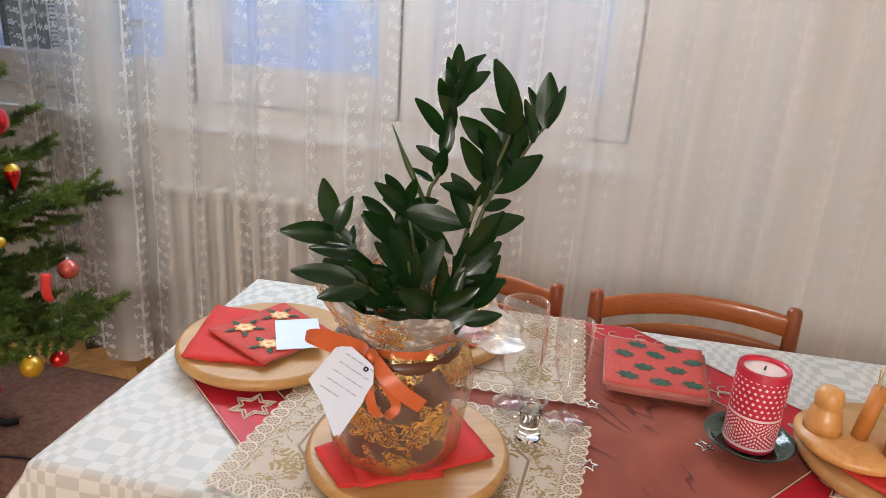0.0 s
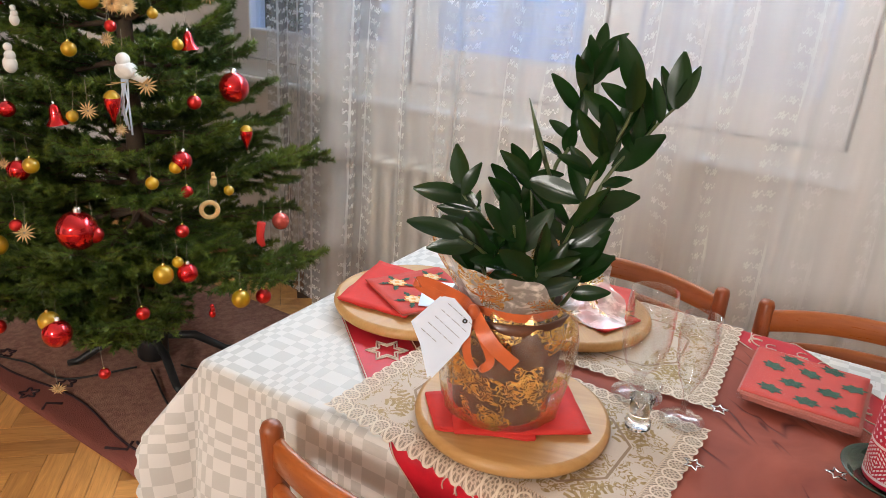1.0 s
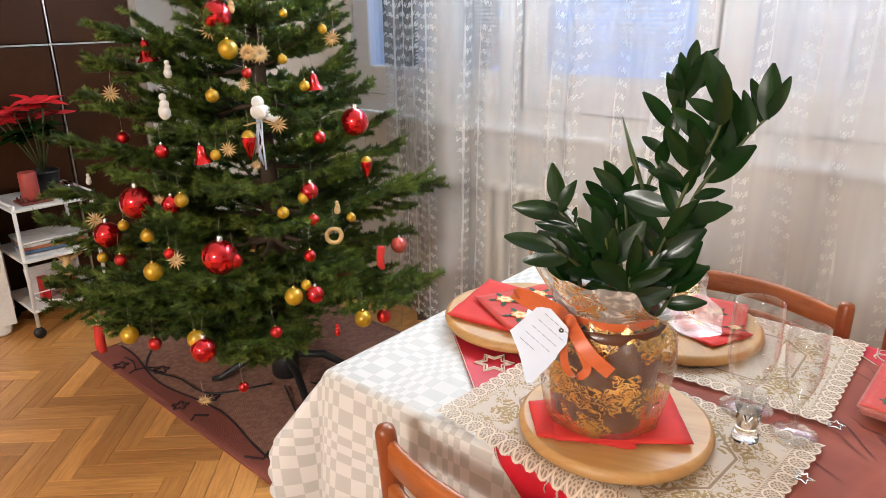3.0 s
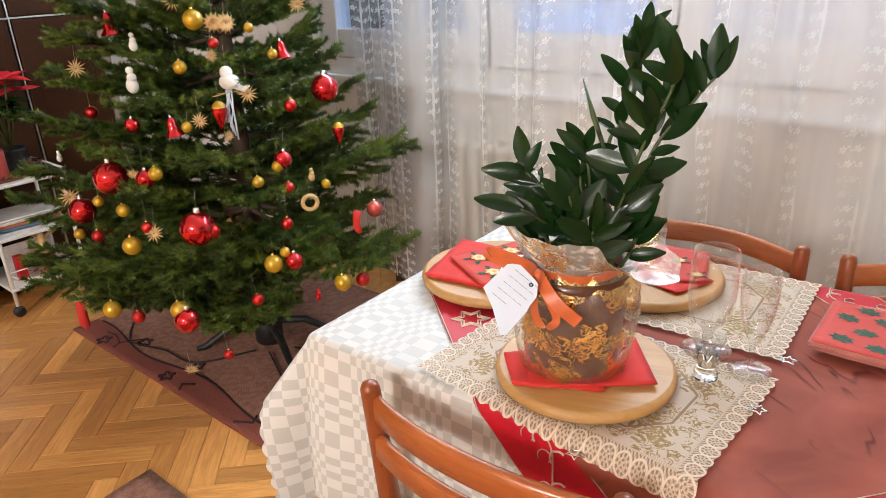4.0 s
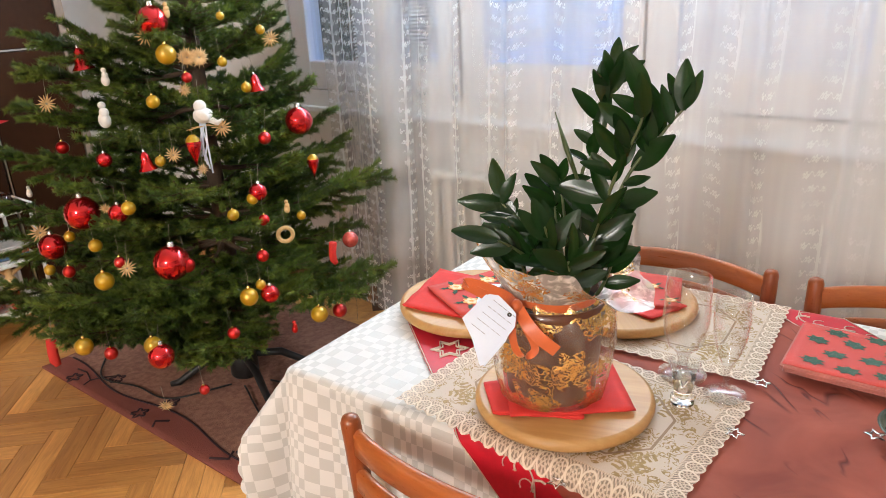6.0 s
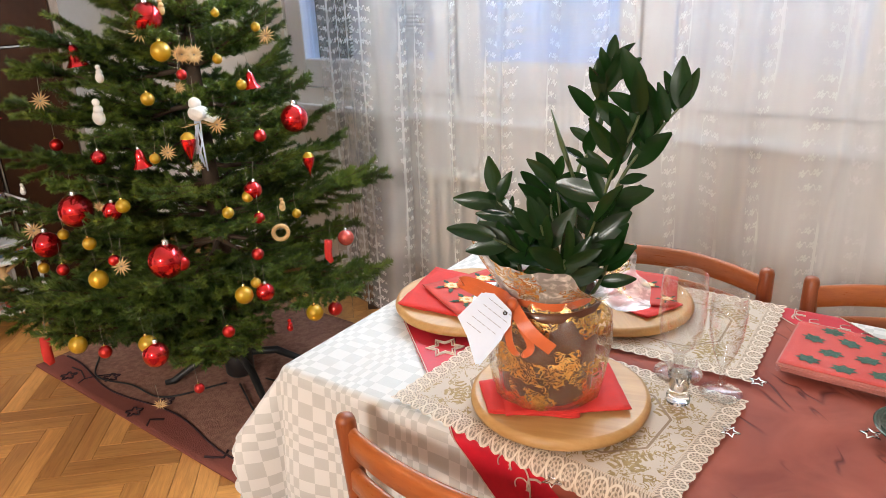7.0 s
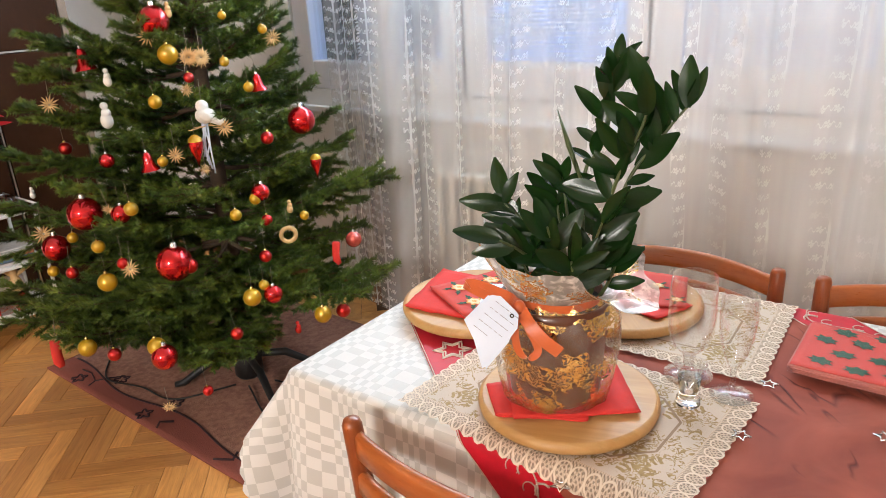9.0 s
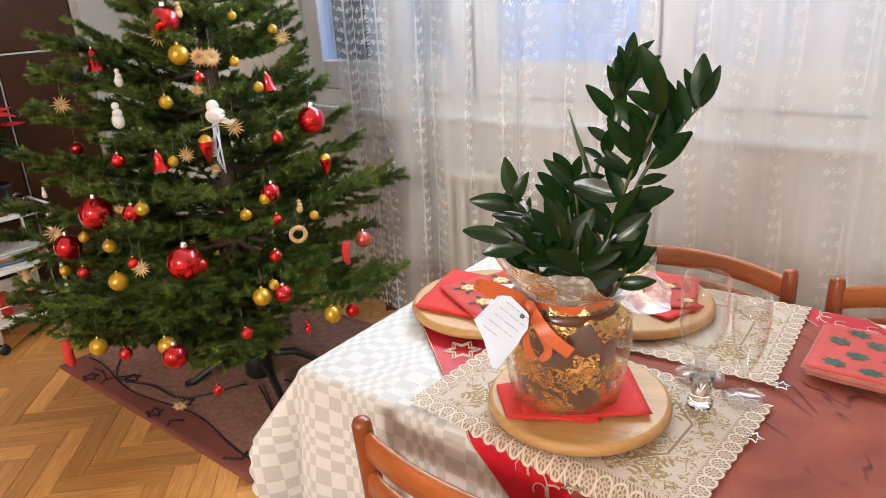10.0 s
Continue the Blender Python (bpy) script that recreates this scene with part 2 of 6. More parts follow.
def lace_material(hx, hy):
    """Beige lace mat: a border of wheels with cut-out spokes, a gold embroidered middle in an eight-sided line."""
    n = Net("beige_gold_lace", (0.62, 0.50, 0.37), 0.6)
    v = n.coord("UV")
    u, w, _ = n.xyz(v)[0:3]
    au, aw = n.math("ABSOLUTE", u), n.math("ABSOLUTE", w)
    du, dw = n.math("SUBTRACT", hx, au), n.math("SUBTRACT", hy, aw)
    edge = n.math("MINIMUM", du, dw)
    side = n.math("LESS_THAN", dw, du)
    along = n.math("ADD", n.math("MULTIPLY", side, u), n.math("MULTIPLY", n.math("SUBTRACT", 1.0, side), w))
    pitch = 0.0215
    p = n.math("MULTIPLY", n.math("SUBTRACT", n.math("FRACT", n.math("ADD", n.math("DIVIDE", along, pitch), 50.5)), 0.5), pitch)
    q = n.math("SUBTRACT", edge, 0.0105)
    r = n.math("SQRT", n.math("ADD", n.math("MULTIPLY", p, p), n.math("MULTIPLY", q, q)))
    ang = n.math("ARCTAN2", q, p)
    border = n.math("LESS_THAN", edge, 0.028)

    def within(x, mid, half):
        return n.math("LESS_THAN", n.math("ABSOLUTE", n.math("SUBTRACT", x, mid)), half)

    def both(a, b):
        return n.math("MULTIPLY", a, b)

    spokes = n.math("GREATER_THAN", n.math("SINE", n.math("MULTIPLY", ang, 9.0)), -0.15)
    hole = both(within(r, 0.0073, 0.0015), spokes)
    hole = n.math("MAXIMUM", hole, both(within(r, 0.0030, 0.0011), n.math("GREATER_THAN", n.math("COSINE", n.math("MULTIPLY", ang, 4.0)), -0.1)))
    cap = both(n.math("GREATER_THAN", r, 0.0118), n.math("GREATER_THAN", n.math("SINE", n.math("MULTIPLY", n.math("ADD", along, n.math("MULTIPLY", edge, 0.7)), 1250.0)), 0.2))
    hole = n.math("MAXIMUM", hole, both(cap, n.math("LESS_THAN", edge, 0.025)))
    rope = within(r, 0.0103, 0.0010)
    scroll = n.noise(v, 62.0, 2, 2.0)
    curl = within(scroll, 0.5, 0.050)
    eight = n.math("MAXIMUM", n.math("MAXIMUM", n.math("SUBTRACT", 0.070, du), n.math("SUBTRACT", 0.062, dw)), n.math("MULTIPLY", n.math("SUBTRACT", 0.176, n.math("ADD", du, dw)), 0.7071))
    line = within(eight, 0.0, 0.0020)
    cu, cw = n.math("SUBTRACT", du, 0.082), n.math("SUBTRACT", dw, 0.074)
    rc = n.math("SQRT", n.math("ADD", n.math("MULTIPLY", cu, cu), n.math("MULTIPLY", cw, cw)))
    ac = n.math("ARCTAN2", cw, cu)
    bloom = both(n.math("LESS_THAN", rc, n.math("ADD", 0.028, n.math("MULTIPLY", n.math("COSINE", n.math("MULTIPLY", ac, 5.0)), 0.009))),
                 n.math("GREATER_THAN", n.math("SINE", n.math("ADD", n.math("MULTIPLY", rc, 620.0), n.math("MULTIPLY", n.math("COSINE", n.math("MULTIPLY", ac, 5.0)), 2.4))), -0.1))
    field = n.math("SUBTRACT", 1.0, border)
    patch = n.math("MAXIMUM", n.math("MULTIPLY", n.math("GREATER_THAN", eight, 0.004), n.math("GREATER_THAN", n.noise(v, 38.0, 1), 0.47)), n.math("GREATER_THAN", n.noise(v, 11.0, 2), 0.62))
    gold = both(field, n.math("MAXIMUM", bloom, both(curl, patch)))
    weave = n.noise(v, 700.0, 1)
    ground = n.mix(weave, (0.62, 0.51, 0.40), (0.74, 0.63, 0.52))
    col = n.mix(gold, ground, n.mix(n.noise(v, 160.0, 2), (0.22, 0.13, 0.045), (0.58, 0.42, 0.18)))
    col = n.mix(line, col, (0.33, 0.22, 0.13))
    knit = n.mix(n.math("GREATER_THAN", n.math("SINE", n.math("MULTIPLY", n.math("ADD", along, n.math("MULTIPLY", ang, 0.003)), 2400.0)), 0.0), (0.64, 0.52, 0.39), (0.50, 0.38, 0.27))
    col = n.mix(border, col, knit)
    col = n.mix(both(border, rope), col, (0.74, 0.63, 0.49))
    n.set("Base Color", col).set("Metallic", n.math("MULTIPLY", gold, 0.45))
    cover = n.math("SUBTRACT", 0.94, n.math("MULTIPLY", field, 0.13))
    cover = n.math("MULTIPLY", cover, n.math("SUBTRACT", 1.0, n.math("MULTIPLY", both(border, hole), 0.50)))
    n.bump(n.math("ADD", weave, n.math("ADD", n.math("MULTIPLY", gold, 2), n.math("MULTIPLY", both(border, rope), 3))), 0.5, 0.0012)
    return n.fade(cover).m


def curtain_material():
    """Sheer white voile with woven garlands of small flowers; denser towards the plain wall."""
    n = Net("white_voile_lace", (0.88, 0.90, 0.91), 0.8)
    v = n.coord("UV")
    u, w, _ = n.xyz(v)[0:3]
    x = n.xyz(n.coord("Object"))[0]
    cw, ch = 0.034, 0.040
    row_at = n.math("ADD", n.math("DIVIDE", w, ch), 50)
    p = n.math("SUBTRACT", n.math("FRACT", n.math("ADD", n.math("ADD", n.math("DIVIDE", u, cw), 90), n.math("MULTIPLY", n.math("MODULO", n.math("FLOOR", row_at), 2.0), 0.5))), 0.5)
    q = n.math("SUBTRACT", n.math("FRACT", n.math("ADD", row_at, n.math("MULTIPLY", n.math("SINE", n.math("MULTIPLY", u, 60.0)), 0.16))), 0.5)
    r = n.math("SQRT", n.math("ADD", n.math("MULTIPLY", p, p), n.math("MULTIPLY", q, q)))
    ang = n.math("ARCTAN2", q, p)
    flower = n.math("MULTIPLY", n.math("LESS_THAN", r, n.math("ADD", 0.21, n.math("MULTIPLY", n.math("COSINE", n.math("MULTIPLY", ang, 5)), 0.085))), n.math("GREATER_THAN", r, 0.07))
    vine = n.math("LESS_THAN", n.math("ABSOLUTE", n.math("ADD", q, n.math("MULTIPLY", n.math("SINE", n.math("MULTIPLY", p, 12.0)), 0.16))), 0.055)
    net = n.math("LESS_THAN", n.math("ABSOLUTE", n.math("SUBTRACT", n.math("FRACT", n.math("ADD", n.math("MULTIPLY", u, 13.0), 40)), 0.5)), 0.06)
    band = n.ramp(n.math("SINE", n.math("ADD", n.math("MULTIPLY", u, 40.0), n.math("MULTIPLY", n.math("SINE", n.math("MULTIPLY", w, 9.0)), 0.5))), (0.35, 0.0), (0.55, 1.0))
    band = n.math("MAXIMUM", band, n.math("LESS_THAN", x, -1.31))
    clump = n.ramp(n.noise(n.coord("UV", (6, 9, 1)), 1.0, 2), (0.34, 0.15), (0.52, 1.0))
    amount = n.ramp(n.math("MULTIPLY_ADD", x, 0.25, 0.5), (0.10, 1.0), (0.165, 0.95), (0.20, 0.65), (0.40, 0.28), (0.60, 0.05))
    lace = n.math("MULTIPLY", n.math("MULTIPLY", n.math("MAXIMUM", n.math("MAXIMUM", flower, vine), net), n.math("MULTIPLY", band, clump)), amount)
    weave = n.noise(n.coord("UV", (900, 260, 1)), 1.0, 2)
    soft = n.ramp(n.noise(n.coord("UV", (9, 0.5, 1)), 1.0, 3), (0.38, 0.0), (0.66, 1.0))
    base = n.ramp(n.math("MULTIPLY_ADD", x, 0.25, 0.5), (0.10, 0.20), (0.17, 0.22), (0.185, 0.50), (0.20, 0.25), (0.52, 0.27), (0.66, 0.48))
    base = n.math("ADD", base, n.math("ADD", n.math("MULTIPLY", soft, 0.12), n.math("MULTIPLY", weave, 0.04)))
    cover = n.math("MINIMUM", n.math("ADD", base, n.math("MULTIPLY", lace, 0.85)), 0.97)
    n.bump(n.math("ADD", weave, lace), 0.3, 0.001)
    n.thin((0.9, 0.9, 0.89), 0.20)
    return n.fade(cover).m


def leaf_material(name, dark, light, rough):
    n = Net(name, light, rough)
    v = n.coord("UV")
    isl = n.t.nodes.new("ShaderNodeNewGeometry").outputs["Random Per Island"]
    f = n.math("ADD", n.math("MULTIPLY", isl, 0.75), n.math("MULTIPLY", n.noise(n.coord(), 60, 3), 0.25))
    n.set("Base Color", n.ramp(f, (0.1, dark), (0.9, light)))
    u, w, _ = n.xyz(v)[0:3]
    rib = n.math("ABSOLUTE", n.math("SUBTRACT", u, 0.5))
    n.set("Coat Weight", 0.08).set("Specular IOR Level", 0.28)
    n.bump(n.ramp(rib, (0.0, 0.0), (0.06, 1.0)), 0.15, 0.0006)
    return n.thin((0.05, 0.14, 0.02), 0.08).m


LEAF = leaf_material("dark_glossy_leaf", (0.002, 0.010, 0.002), (0.007, 0.030, 0.005), 0.27)


def needle_material():
    """Fir needles: fresher green in drifts that also paint in shaded gaps and lit twigs, a little different one by one.
    """
    n = Net("fir_needles", (0.05, 0.09, 0.02), 0.42)
    isl = n.t.nodes.new("ShaderNodeNewGeometry").outputs["Random Per Island"]
    drift = n.ramp(n.noise(n.coord(), 11.0, 3), (0.32, 0.0), (0.66, 1.0))
    tone = n.math("ADD", n.math("MULTIPLY", drift, 0.62), n.math("MULTIPLY", isl, 0.38))
    # wide tone range puts dark interior and lit twigs into the colour
    n.set("Base Color", n.ramp(tone, (0.0, (0.006, 0.018, 0.004)), (0.45, (0.062, 0.118, 0.014)), (1.0, (0.250, 0.330, 0.048))))
    return n.thin((0.06, 0.12, 0.02), 0.06).m


NEEDLE = needle_material()


def sleeve_material(haze, sparse):
    """Clear crackling cellophane printed with gold damask flowers and scrolls."""
    n = Net("gold_printed_cellophane", (0.9, 0.55, 0.16), 0.26, 0.75)
    v = n.coord("UV")
    warp = n.t.nodes.new("ShaderNodeVectorMath")
    warp.operation = "MULTIPLY_ADD"
    n.t.links.new(n.t.nodes.new("ShaderNodeTexNoise").outputs[1], warp.inputs[0])
    src = warp.inputs[0].links[0].from_node
    n.t.links.new(v, src.inputs["Vector"])
    src.inputs["Scale"].default_value = 30.0
    warp.inputs[1].default_value = (0.007, 0.007, 0)
    n.t.links.new(v, warp.inputs[2])
    u, w, _ = n.xyz(warp.outputs[0])[0:3]
    cw, ch = 0.074, 0.058
    row_at = n.math("ADD", n.math("DIVIDE", w, ch), 20.15)
    p = n.math("MULTIPLY", n.math("SUBTRACT", n.math("FRACT", n.math("ADD", n.math("ADD", n.math("DIVIDE", u, cw), 30.35), n.math("MULTIPLY", n.math("MODULO", n.math("FLOOR", row_at), 2.0), 0.5))), 0.5), cw)
    q = n.math("MULTIPLY", n.math("SUBTRACT", n.math("FRACT", row_at), 0.5), ch)
    r = n.math("SQRT", n.math("ADD", n.math("MULTIPLY", p, p), n.math("MULTIPLY", q, q)))
    ang = n.math("ARCTAN2", q, p)
    petal = n.math("MULTIPLY", n.math("COSINE", n.math("MULTIPLY", ang, 6.0)), 0.0045)
    a = n.noise(v, 95.0, 2, 1.6)
    filigree = n.math("LESS_THAN", n.math("ABSOLUTE", n.math("SUBTRACT", a, 0.5)), 0.060)
    shape = n.math("LESS_THAN", r, n.math("ADD", 0.0225, petal))
    heart = n.math("MULTIPLY", n.math("LESS_THAN", r, 0.0135), n.math("GREATER_THAN", n.math("SINE", n.math("ADD", n.math("MULTIPLY", r, 1500.0), n.math("MULTIPLY", n.math("COSINE", n.math("MULTIPLY", ang, 6.0)), 2.2))), 0.0))
    spray = n.math("GREATER_THAN", n.noise(v, 24.0, 1, 0.3), sparse)
    gold = n.math("MAXIMUM", heart, n.math("MULTIPLY", filigree, n.math("MAXIMUM", shape, spray)))
    n.set("Base Color", n.mix(n.noise(v, 120.0, 2), (0.62, 0.33, 0.075), (0.98, 0.70, 0.28)))
    crackle = n.noise(n.coord(), 26.0, 5, 1.6)
    n.bump(crackle, 0.7, 0.006)
    wrinkled = n.p.inputs["Normal"].links[0].from_socket
    clear = n.node("BsdfTransparent", Color=(0.985, 0.98, 0.97, 1))
    shine = n.node("BsdfGlossy", Color=(1, 1, 1, 1), Roughness=0.17, Normal=wrinkled)
    milk = n.node("BsdfDiffuse", Color=(0.85, 0.83, 0.80, 1), Normal=wrinkled)
    facing = n.node("LayerWeight", 1, Blend=0.5, Normal=wrinkled)
    film = n.t.nodes.new("ShaderNodeMixShader")
    n.t.links.new(n.math("MULTIPLY_ADD", n.math("POWER", facing, 2.2), 0.55, 0.07), film.inputs[0])
    n.t.links.new(clear, film.inputs[1]), n.t.links.new(shine, film.inputs[2])
    crease = n.ramp(n.noise(n.coord(), 34.0, 4, 2.0), (0.48, 0.0), (0.74, 1.0))
    dull = n.t.nodes.new("ShaderNodeMixShader")
    n.t.links.new(n.math("MULTIPLY_ADD", crease, haze * 0.8, haze * 0.4), dull.inputs[0])
    n.t.links.new(film.outputs[0], dull.inputs[1]), n.t.links.new(milk, dull.inputs[2])
    whole = n.t.nodes.new("ShaderNodeMixShader")
    n.t.links.new(gold, whole.inputs[0]), n.t.links.new(dull.outputs[0], whole.inputs[1]), n.t.links.new(n.p.outputs[0], whole.inputs[2])
    n.t.links.new(whole.outputs[0], n.out.inputs[0])
    return n.m


SLEEVE = sleeve_material(0.09, 0.56)
RUFFLE = sleeve_material(0.75, 0.58)
POT = plain("brown_glazed_pot", (0.105, 0.034, 0.015), 0.35, vary=0.2, scale=20, Coat_Weight=0.3)


def rug_material():
    n = Net("old_rose_rug", (0.25, 0.09, 0.075), 0.95)
    v = n.coord("Object")
    x, y, z = n.xyz(v)[0:3]
    pile = n.noise(v, 260, 2)
    big = n.noise(v, 3.0, 4, 0.8)
    front = n.math("ADD", y, 0.479)
    wave = n.math("ADD", 0.088, n.math("MULTIPLY", n.math("SINE", n.math("ADD", n.math("MULTIPLY", x, 9.0), 0.8)), 0.022))
    field = n.math("GREATER_THAN", front, wave)
    tuft = n.ramp(n.noise(v, 55.0, 3), (0.35, 0.0), (0.65, 1.0))
    col = n.mix(field, (0.30, 0.085, 0.060), n.mix(tuft, (0.30, 0.135, 0.095), (0.44, 0.225, 0.155)))
    col = n.mix(0.5, col, n.ramp(big, (0.3, 0.6), (0.7, 1.1)), "MULTIPLY")
    col = n.mix(0.35, col, n.ramp(pile, (0.3, 0.35), (0.7, 1.0)), "MULTIPLY")
    n.set("Base Color", col)
    return n.bump(pile, 0.7, 0.004).m


RUG = rug_material()


def sweater_material():
    """Red candle with white dots above and a white knit pattern below."""
    n = Net("red_patterned_candle", (0.55, 0.012, 0.045), 0.45)
    u, w, _ = n.xyz(n.coord("UV"))[0:3]
    pu = n.math("SUBTRACT", n.math("FRACT", n.math("ADD", n.math("MULTIPLY", u, 26), n.math("MULTIPLY", n.math("FLOOR", n.math("MULTIPLY", w, 15)), 0.5))), 0.5)
    pw = n.math("SUBTRACT", n.math("FRACT", n.math("MULTIPLY", w, 15)), 0.5)
    dot = n.math("LESS_THAN", n.math("ADD", n.math("ABSOLUTE", pu), n.math("ABSOLUTE", pw)), 0.30)
    upper = n.math("MULTIPLY", n.math("GREATER_THAN", w, 0.48), n.math("LESS_THAN", w, 0.90))
    du = n.math("ABSOLUTE", n.math("SUBTRACT", n.math("FRACT", n.math("MULTIPLY", u, 4.0)), 0.5))
    dw = n.math("ABSOLUTE", n.math("DIVIDE", n.math("SUBTRACT", w, 0.25), 0.34))
    dia = n.math("ADD", du, dw)
    rings = n.math("GREATER_THAN", n.math("SINE", n.math("MULTIPLY", dia, 44.0)), 0.0)
    pix = n.math("GREATER_THAN", n.math("SINE", n.math("MULTIPLY", u, 330.0)), -0.6)
    lower = n.math("MULTIPLY", n.math("GREATER_THAN", w, 0.09), n.math("LESS_THAN", w, 0.41))
    stripes = n.math("MAXIMUM", n.math("LESS_THAN", n.math("ABSOLUTE", n.math("SUBTRACT", w, 0.44)), 0.016), n.math("LESS_THAN", n.math("ABSOLUTE", n.math("SUBTRACT", w, 0.07)), 0.016))
    white = n.math("MAXIMUM", n.math("MAXIMUM", n.math("MULTIPLY", dot, upper), n.math("MULTIPLY", n.math("MULTIPLY", rings, pix), lower)), stripes)
    n.set("Base Color", n.mix(white, (0.52, 0.010, 0.040), (0.80, 0.70, 0.70)))
    n.set("Subsurface Weight", 0.1)
    return n.bump(n.noise(n.coord(), 300, 2), 0.2, 0.0006).m


SWEATER = sweater_material()


# ---------- small building helpers ----------
def finish(name, me, mats, parent=None, label="", smooth=True):
    for m in mats if isinstance(mats, (list, tuple)) else [mats]:
        me.materials.append(m)
    if smooth:
        me.polygons.foreach_set("use_smooth", [True] * len(me.polygons))
    ob = new(name, me)
    if parent:
        ob.parent = parent
    if label:
        ob["label"] = label
    return ob


def part(name, bm, mats, parent=None, label="", smooth=True):
    """Links a bmesh as one mesh object under a thing or a part."""
    me = bpy.data.meshes.new(name)
    bm.normal_update()
    bm.to_mesh(me)
    bm.free()
    return finish(name, me, mats, parent, label, smooth)


def sheet(name, verts, faces, mats, parent=None, label="", uvs=None, smooth=True, slots=None):
    """A mesh from computed vertices and faces, with one uv for each vertex."""
    me = bpy.data.meshes.new(name)
    me.from_pydata([tuple(v) for v in verts], [], [tuple(f) for f in faces])
    if uvs is not None:
        layer = me.uv_layers.new(name="UVMap")
        idx = np.empty(len(me.loops), int)
        me.loops.foreach_get("vertex_index", idx)
        layer.data.foreach_set("uv", np.asarray(uvs, float)[idx].ravel())
    ob = finish(name, me, mats, parent, label, smooth)
    if slots is not None:
        me.polygons.foreach_set("material_index", slots)
    return ob


def thing(name, label, category, m=None, group="", kind=""):
    ob = tagged(new(name), label, category, group, kind)
    ob.empty_display_size = 0.05
    if m is not None:
        ob.matrix_world = m
    return ob


def box(x0, y0, z0, x1, y1, z1, bevel=0.0, bm=None):
    bm = bm or bmesh.new()
    made = bmesh.ops.create_cube(bm, size=1)["verts"]
    bmesh.ops.transform(bm, verts=made, matrix=Matrix.LocRotScale(((x0 + x1) / 2, (y0 + y1) / 2, (z0 + z1) / 2), None, (x1 - x0, y1 - y0, z1 - z0)))
    if bevel:
        edges = list({e for v in made for e in v.link_edges})
        bmesh.ops.bevel(bm, geom=edges, offset=bevel, segments=2, profile=0.5, affect="EDGES")
    return bm


def lathe(profile, seg=32, bm=None, centre=(0, 0, 0)):
    """Turns a profile of (radius, height) round the z axis."""
    bm = bm or bmesh.new()
    rings = []
    for r, z in profile:
        if r < 1e-5:
            rings.append([bm.verts.new((centre[0], centre[1], centre[2] + z))])
        else:
            rings.append([bm.verts.new((centre[0] + r * math.cos(6.28318531 * k / seg), centre[1] + r * math.sin(6.28318531 * k / seg), centre[2] + z)) for k in range(seg)])
    for a, b in zip(rings, rings[1:]):
        for k in range(seg):
            j = (k + 1) % seg
            if len(a) == 1 and len(b) == 1:
                continue
            if len(a) == 1:
                bm.faces.new((a[0], b[j], b[k]))
            elif len(b) == 1:
                bm.faces.new((a[k], a[j], b[0]))
            else:
                bm.faces.new((a[k], a[j], b[j], b[k]))
    return bm


def ball(r, bm=None, m=Matrix(), seg=20, scale=(1, 1, 1)):
    bm = bm or bmesh.new()
    bmesh.ops.create_uvsphere(bm, u_segments=seg, v_segments=max(8, seg * 2 // 3), radius=r, matrix=m @ Matrix.Diagonal((*scale, 1)))
    return bm


def tube(points, radius, seg=6, bm=None):
    """A round rod along points; radius is a number or one for each point."""
    bm = bm or bmesh.new()
    pts = [Vector(p) for p in points]
    rings = []
    up = None
    for k, p in enumerate(pts):
        d = (pts[min(k + 1, len(pts) - 1)] - pts[max(k - 1, 0)]).normalized()
        if up is None:
            up = d.orthogonal().normalized()
        up = (up - d * up.dot(d))
        up = up.normalized() if up.length > 1e-6 else d.orthogonal().normalized()
        side = d.cross(up)
        r = radius[k] if isinstance(radius, (list, tuple)) else radius
        rings.append([bm.verts.new(p + up * (r * math.cos(6.28318531 * j / seg)) + side * (r * math.sin(6.28318531 * j / seg))) for j in range(seg)])
    for a, b in zip(rings, rings[1:]):
        for j in range(seg):
            bm.faces.new((a[j], a[(j + 1) % seg], b[(j + 1) % seg], b[j]))
    for ring, flip in ((rings[0], True), (rings[-1], False)):
        try:
            bm.faces.new(ring[::-1] if flip else ring)
        except ValueError:
            pass
    return bm


def grid_faces(nu, nv):
    return [(i * nv + j, (i + 1) * nv + j, (i + 1) * nv + j + 1, i * nv + j + 1) for i in range(nu - 1) for j in range(nv - 1)]


rng = random.Random(7)

# ---------- the room ----------
X0, X1, Y0, Y1, H = -3.42, 2.9, -4.2, 2.592, 2.62


def slab(name, b, mat, label, kind="structure", bevel=0.0):
    return tagged(part(name, box(*b, bevel=bevel), mat, smooth=False), label, "", "", kind)


floor = slab("floor", (X0 - 0.25, Y0 - 0.25, -0.12, X1 + 0.25, Y1 + 0.2, -0.012), plain("floor_joint_dark", (0.07, 0.03, 0.012), 0.8), "oak herringbone parquet floor with an oiled sheen")
ceiling = slab("ceiling", (X0 - 0.25, Y0 - 0.25, H, X1 + 0.25, Y1 + 0.2, H + 0.1), CEILING, "plain white painted ceiling")
slab("wall_west", (X0 - 0.25, Y0, 0, X0, Y1, H), WALL, "white painted wall behind the cabinet")
slab("wall_east", (X1, Y0, 0, X1 + 0.25, Y1, H), WALL_FAR, "unseen side wall, plain grey to lower bounced light")
slab("wall_south", (X0 - 0.25, Y0 - 0.25, 0, X1 + 0.25, Y0, H), WALL_FAR, "unseen wall opposite the window, plain grey to lower bounced light")
WX0, WX1, WZ0, WZ1 = -1.995, 0.362, 0.955, 2.30
wall = bmesh.new()
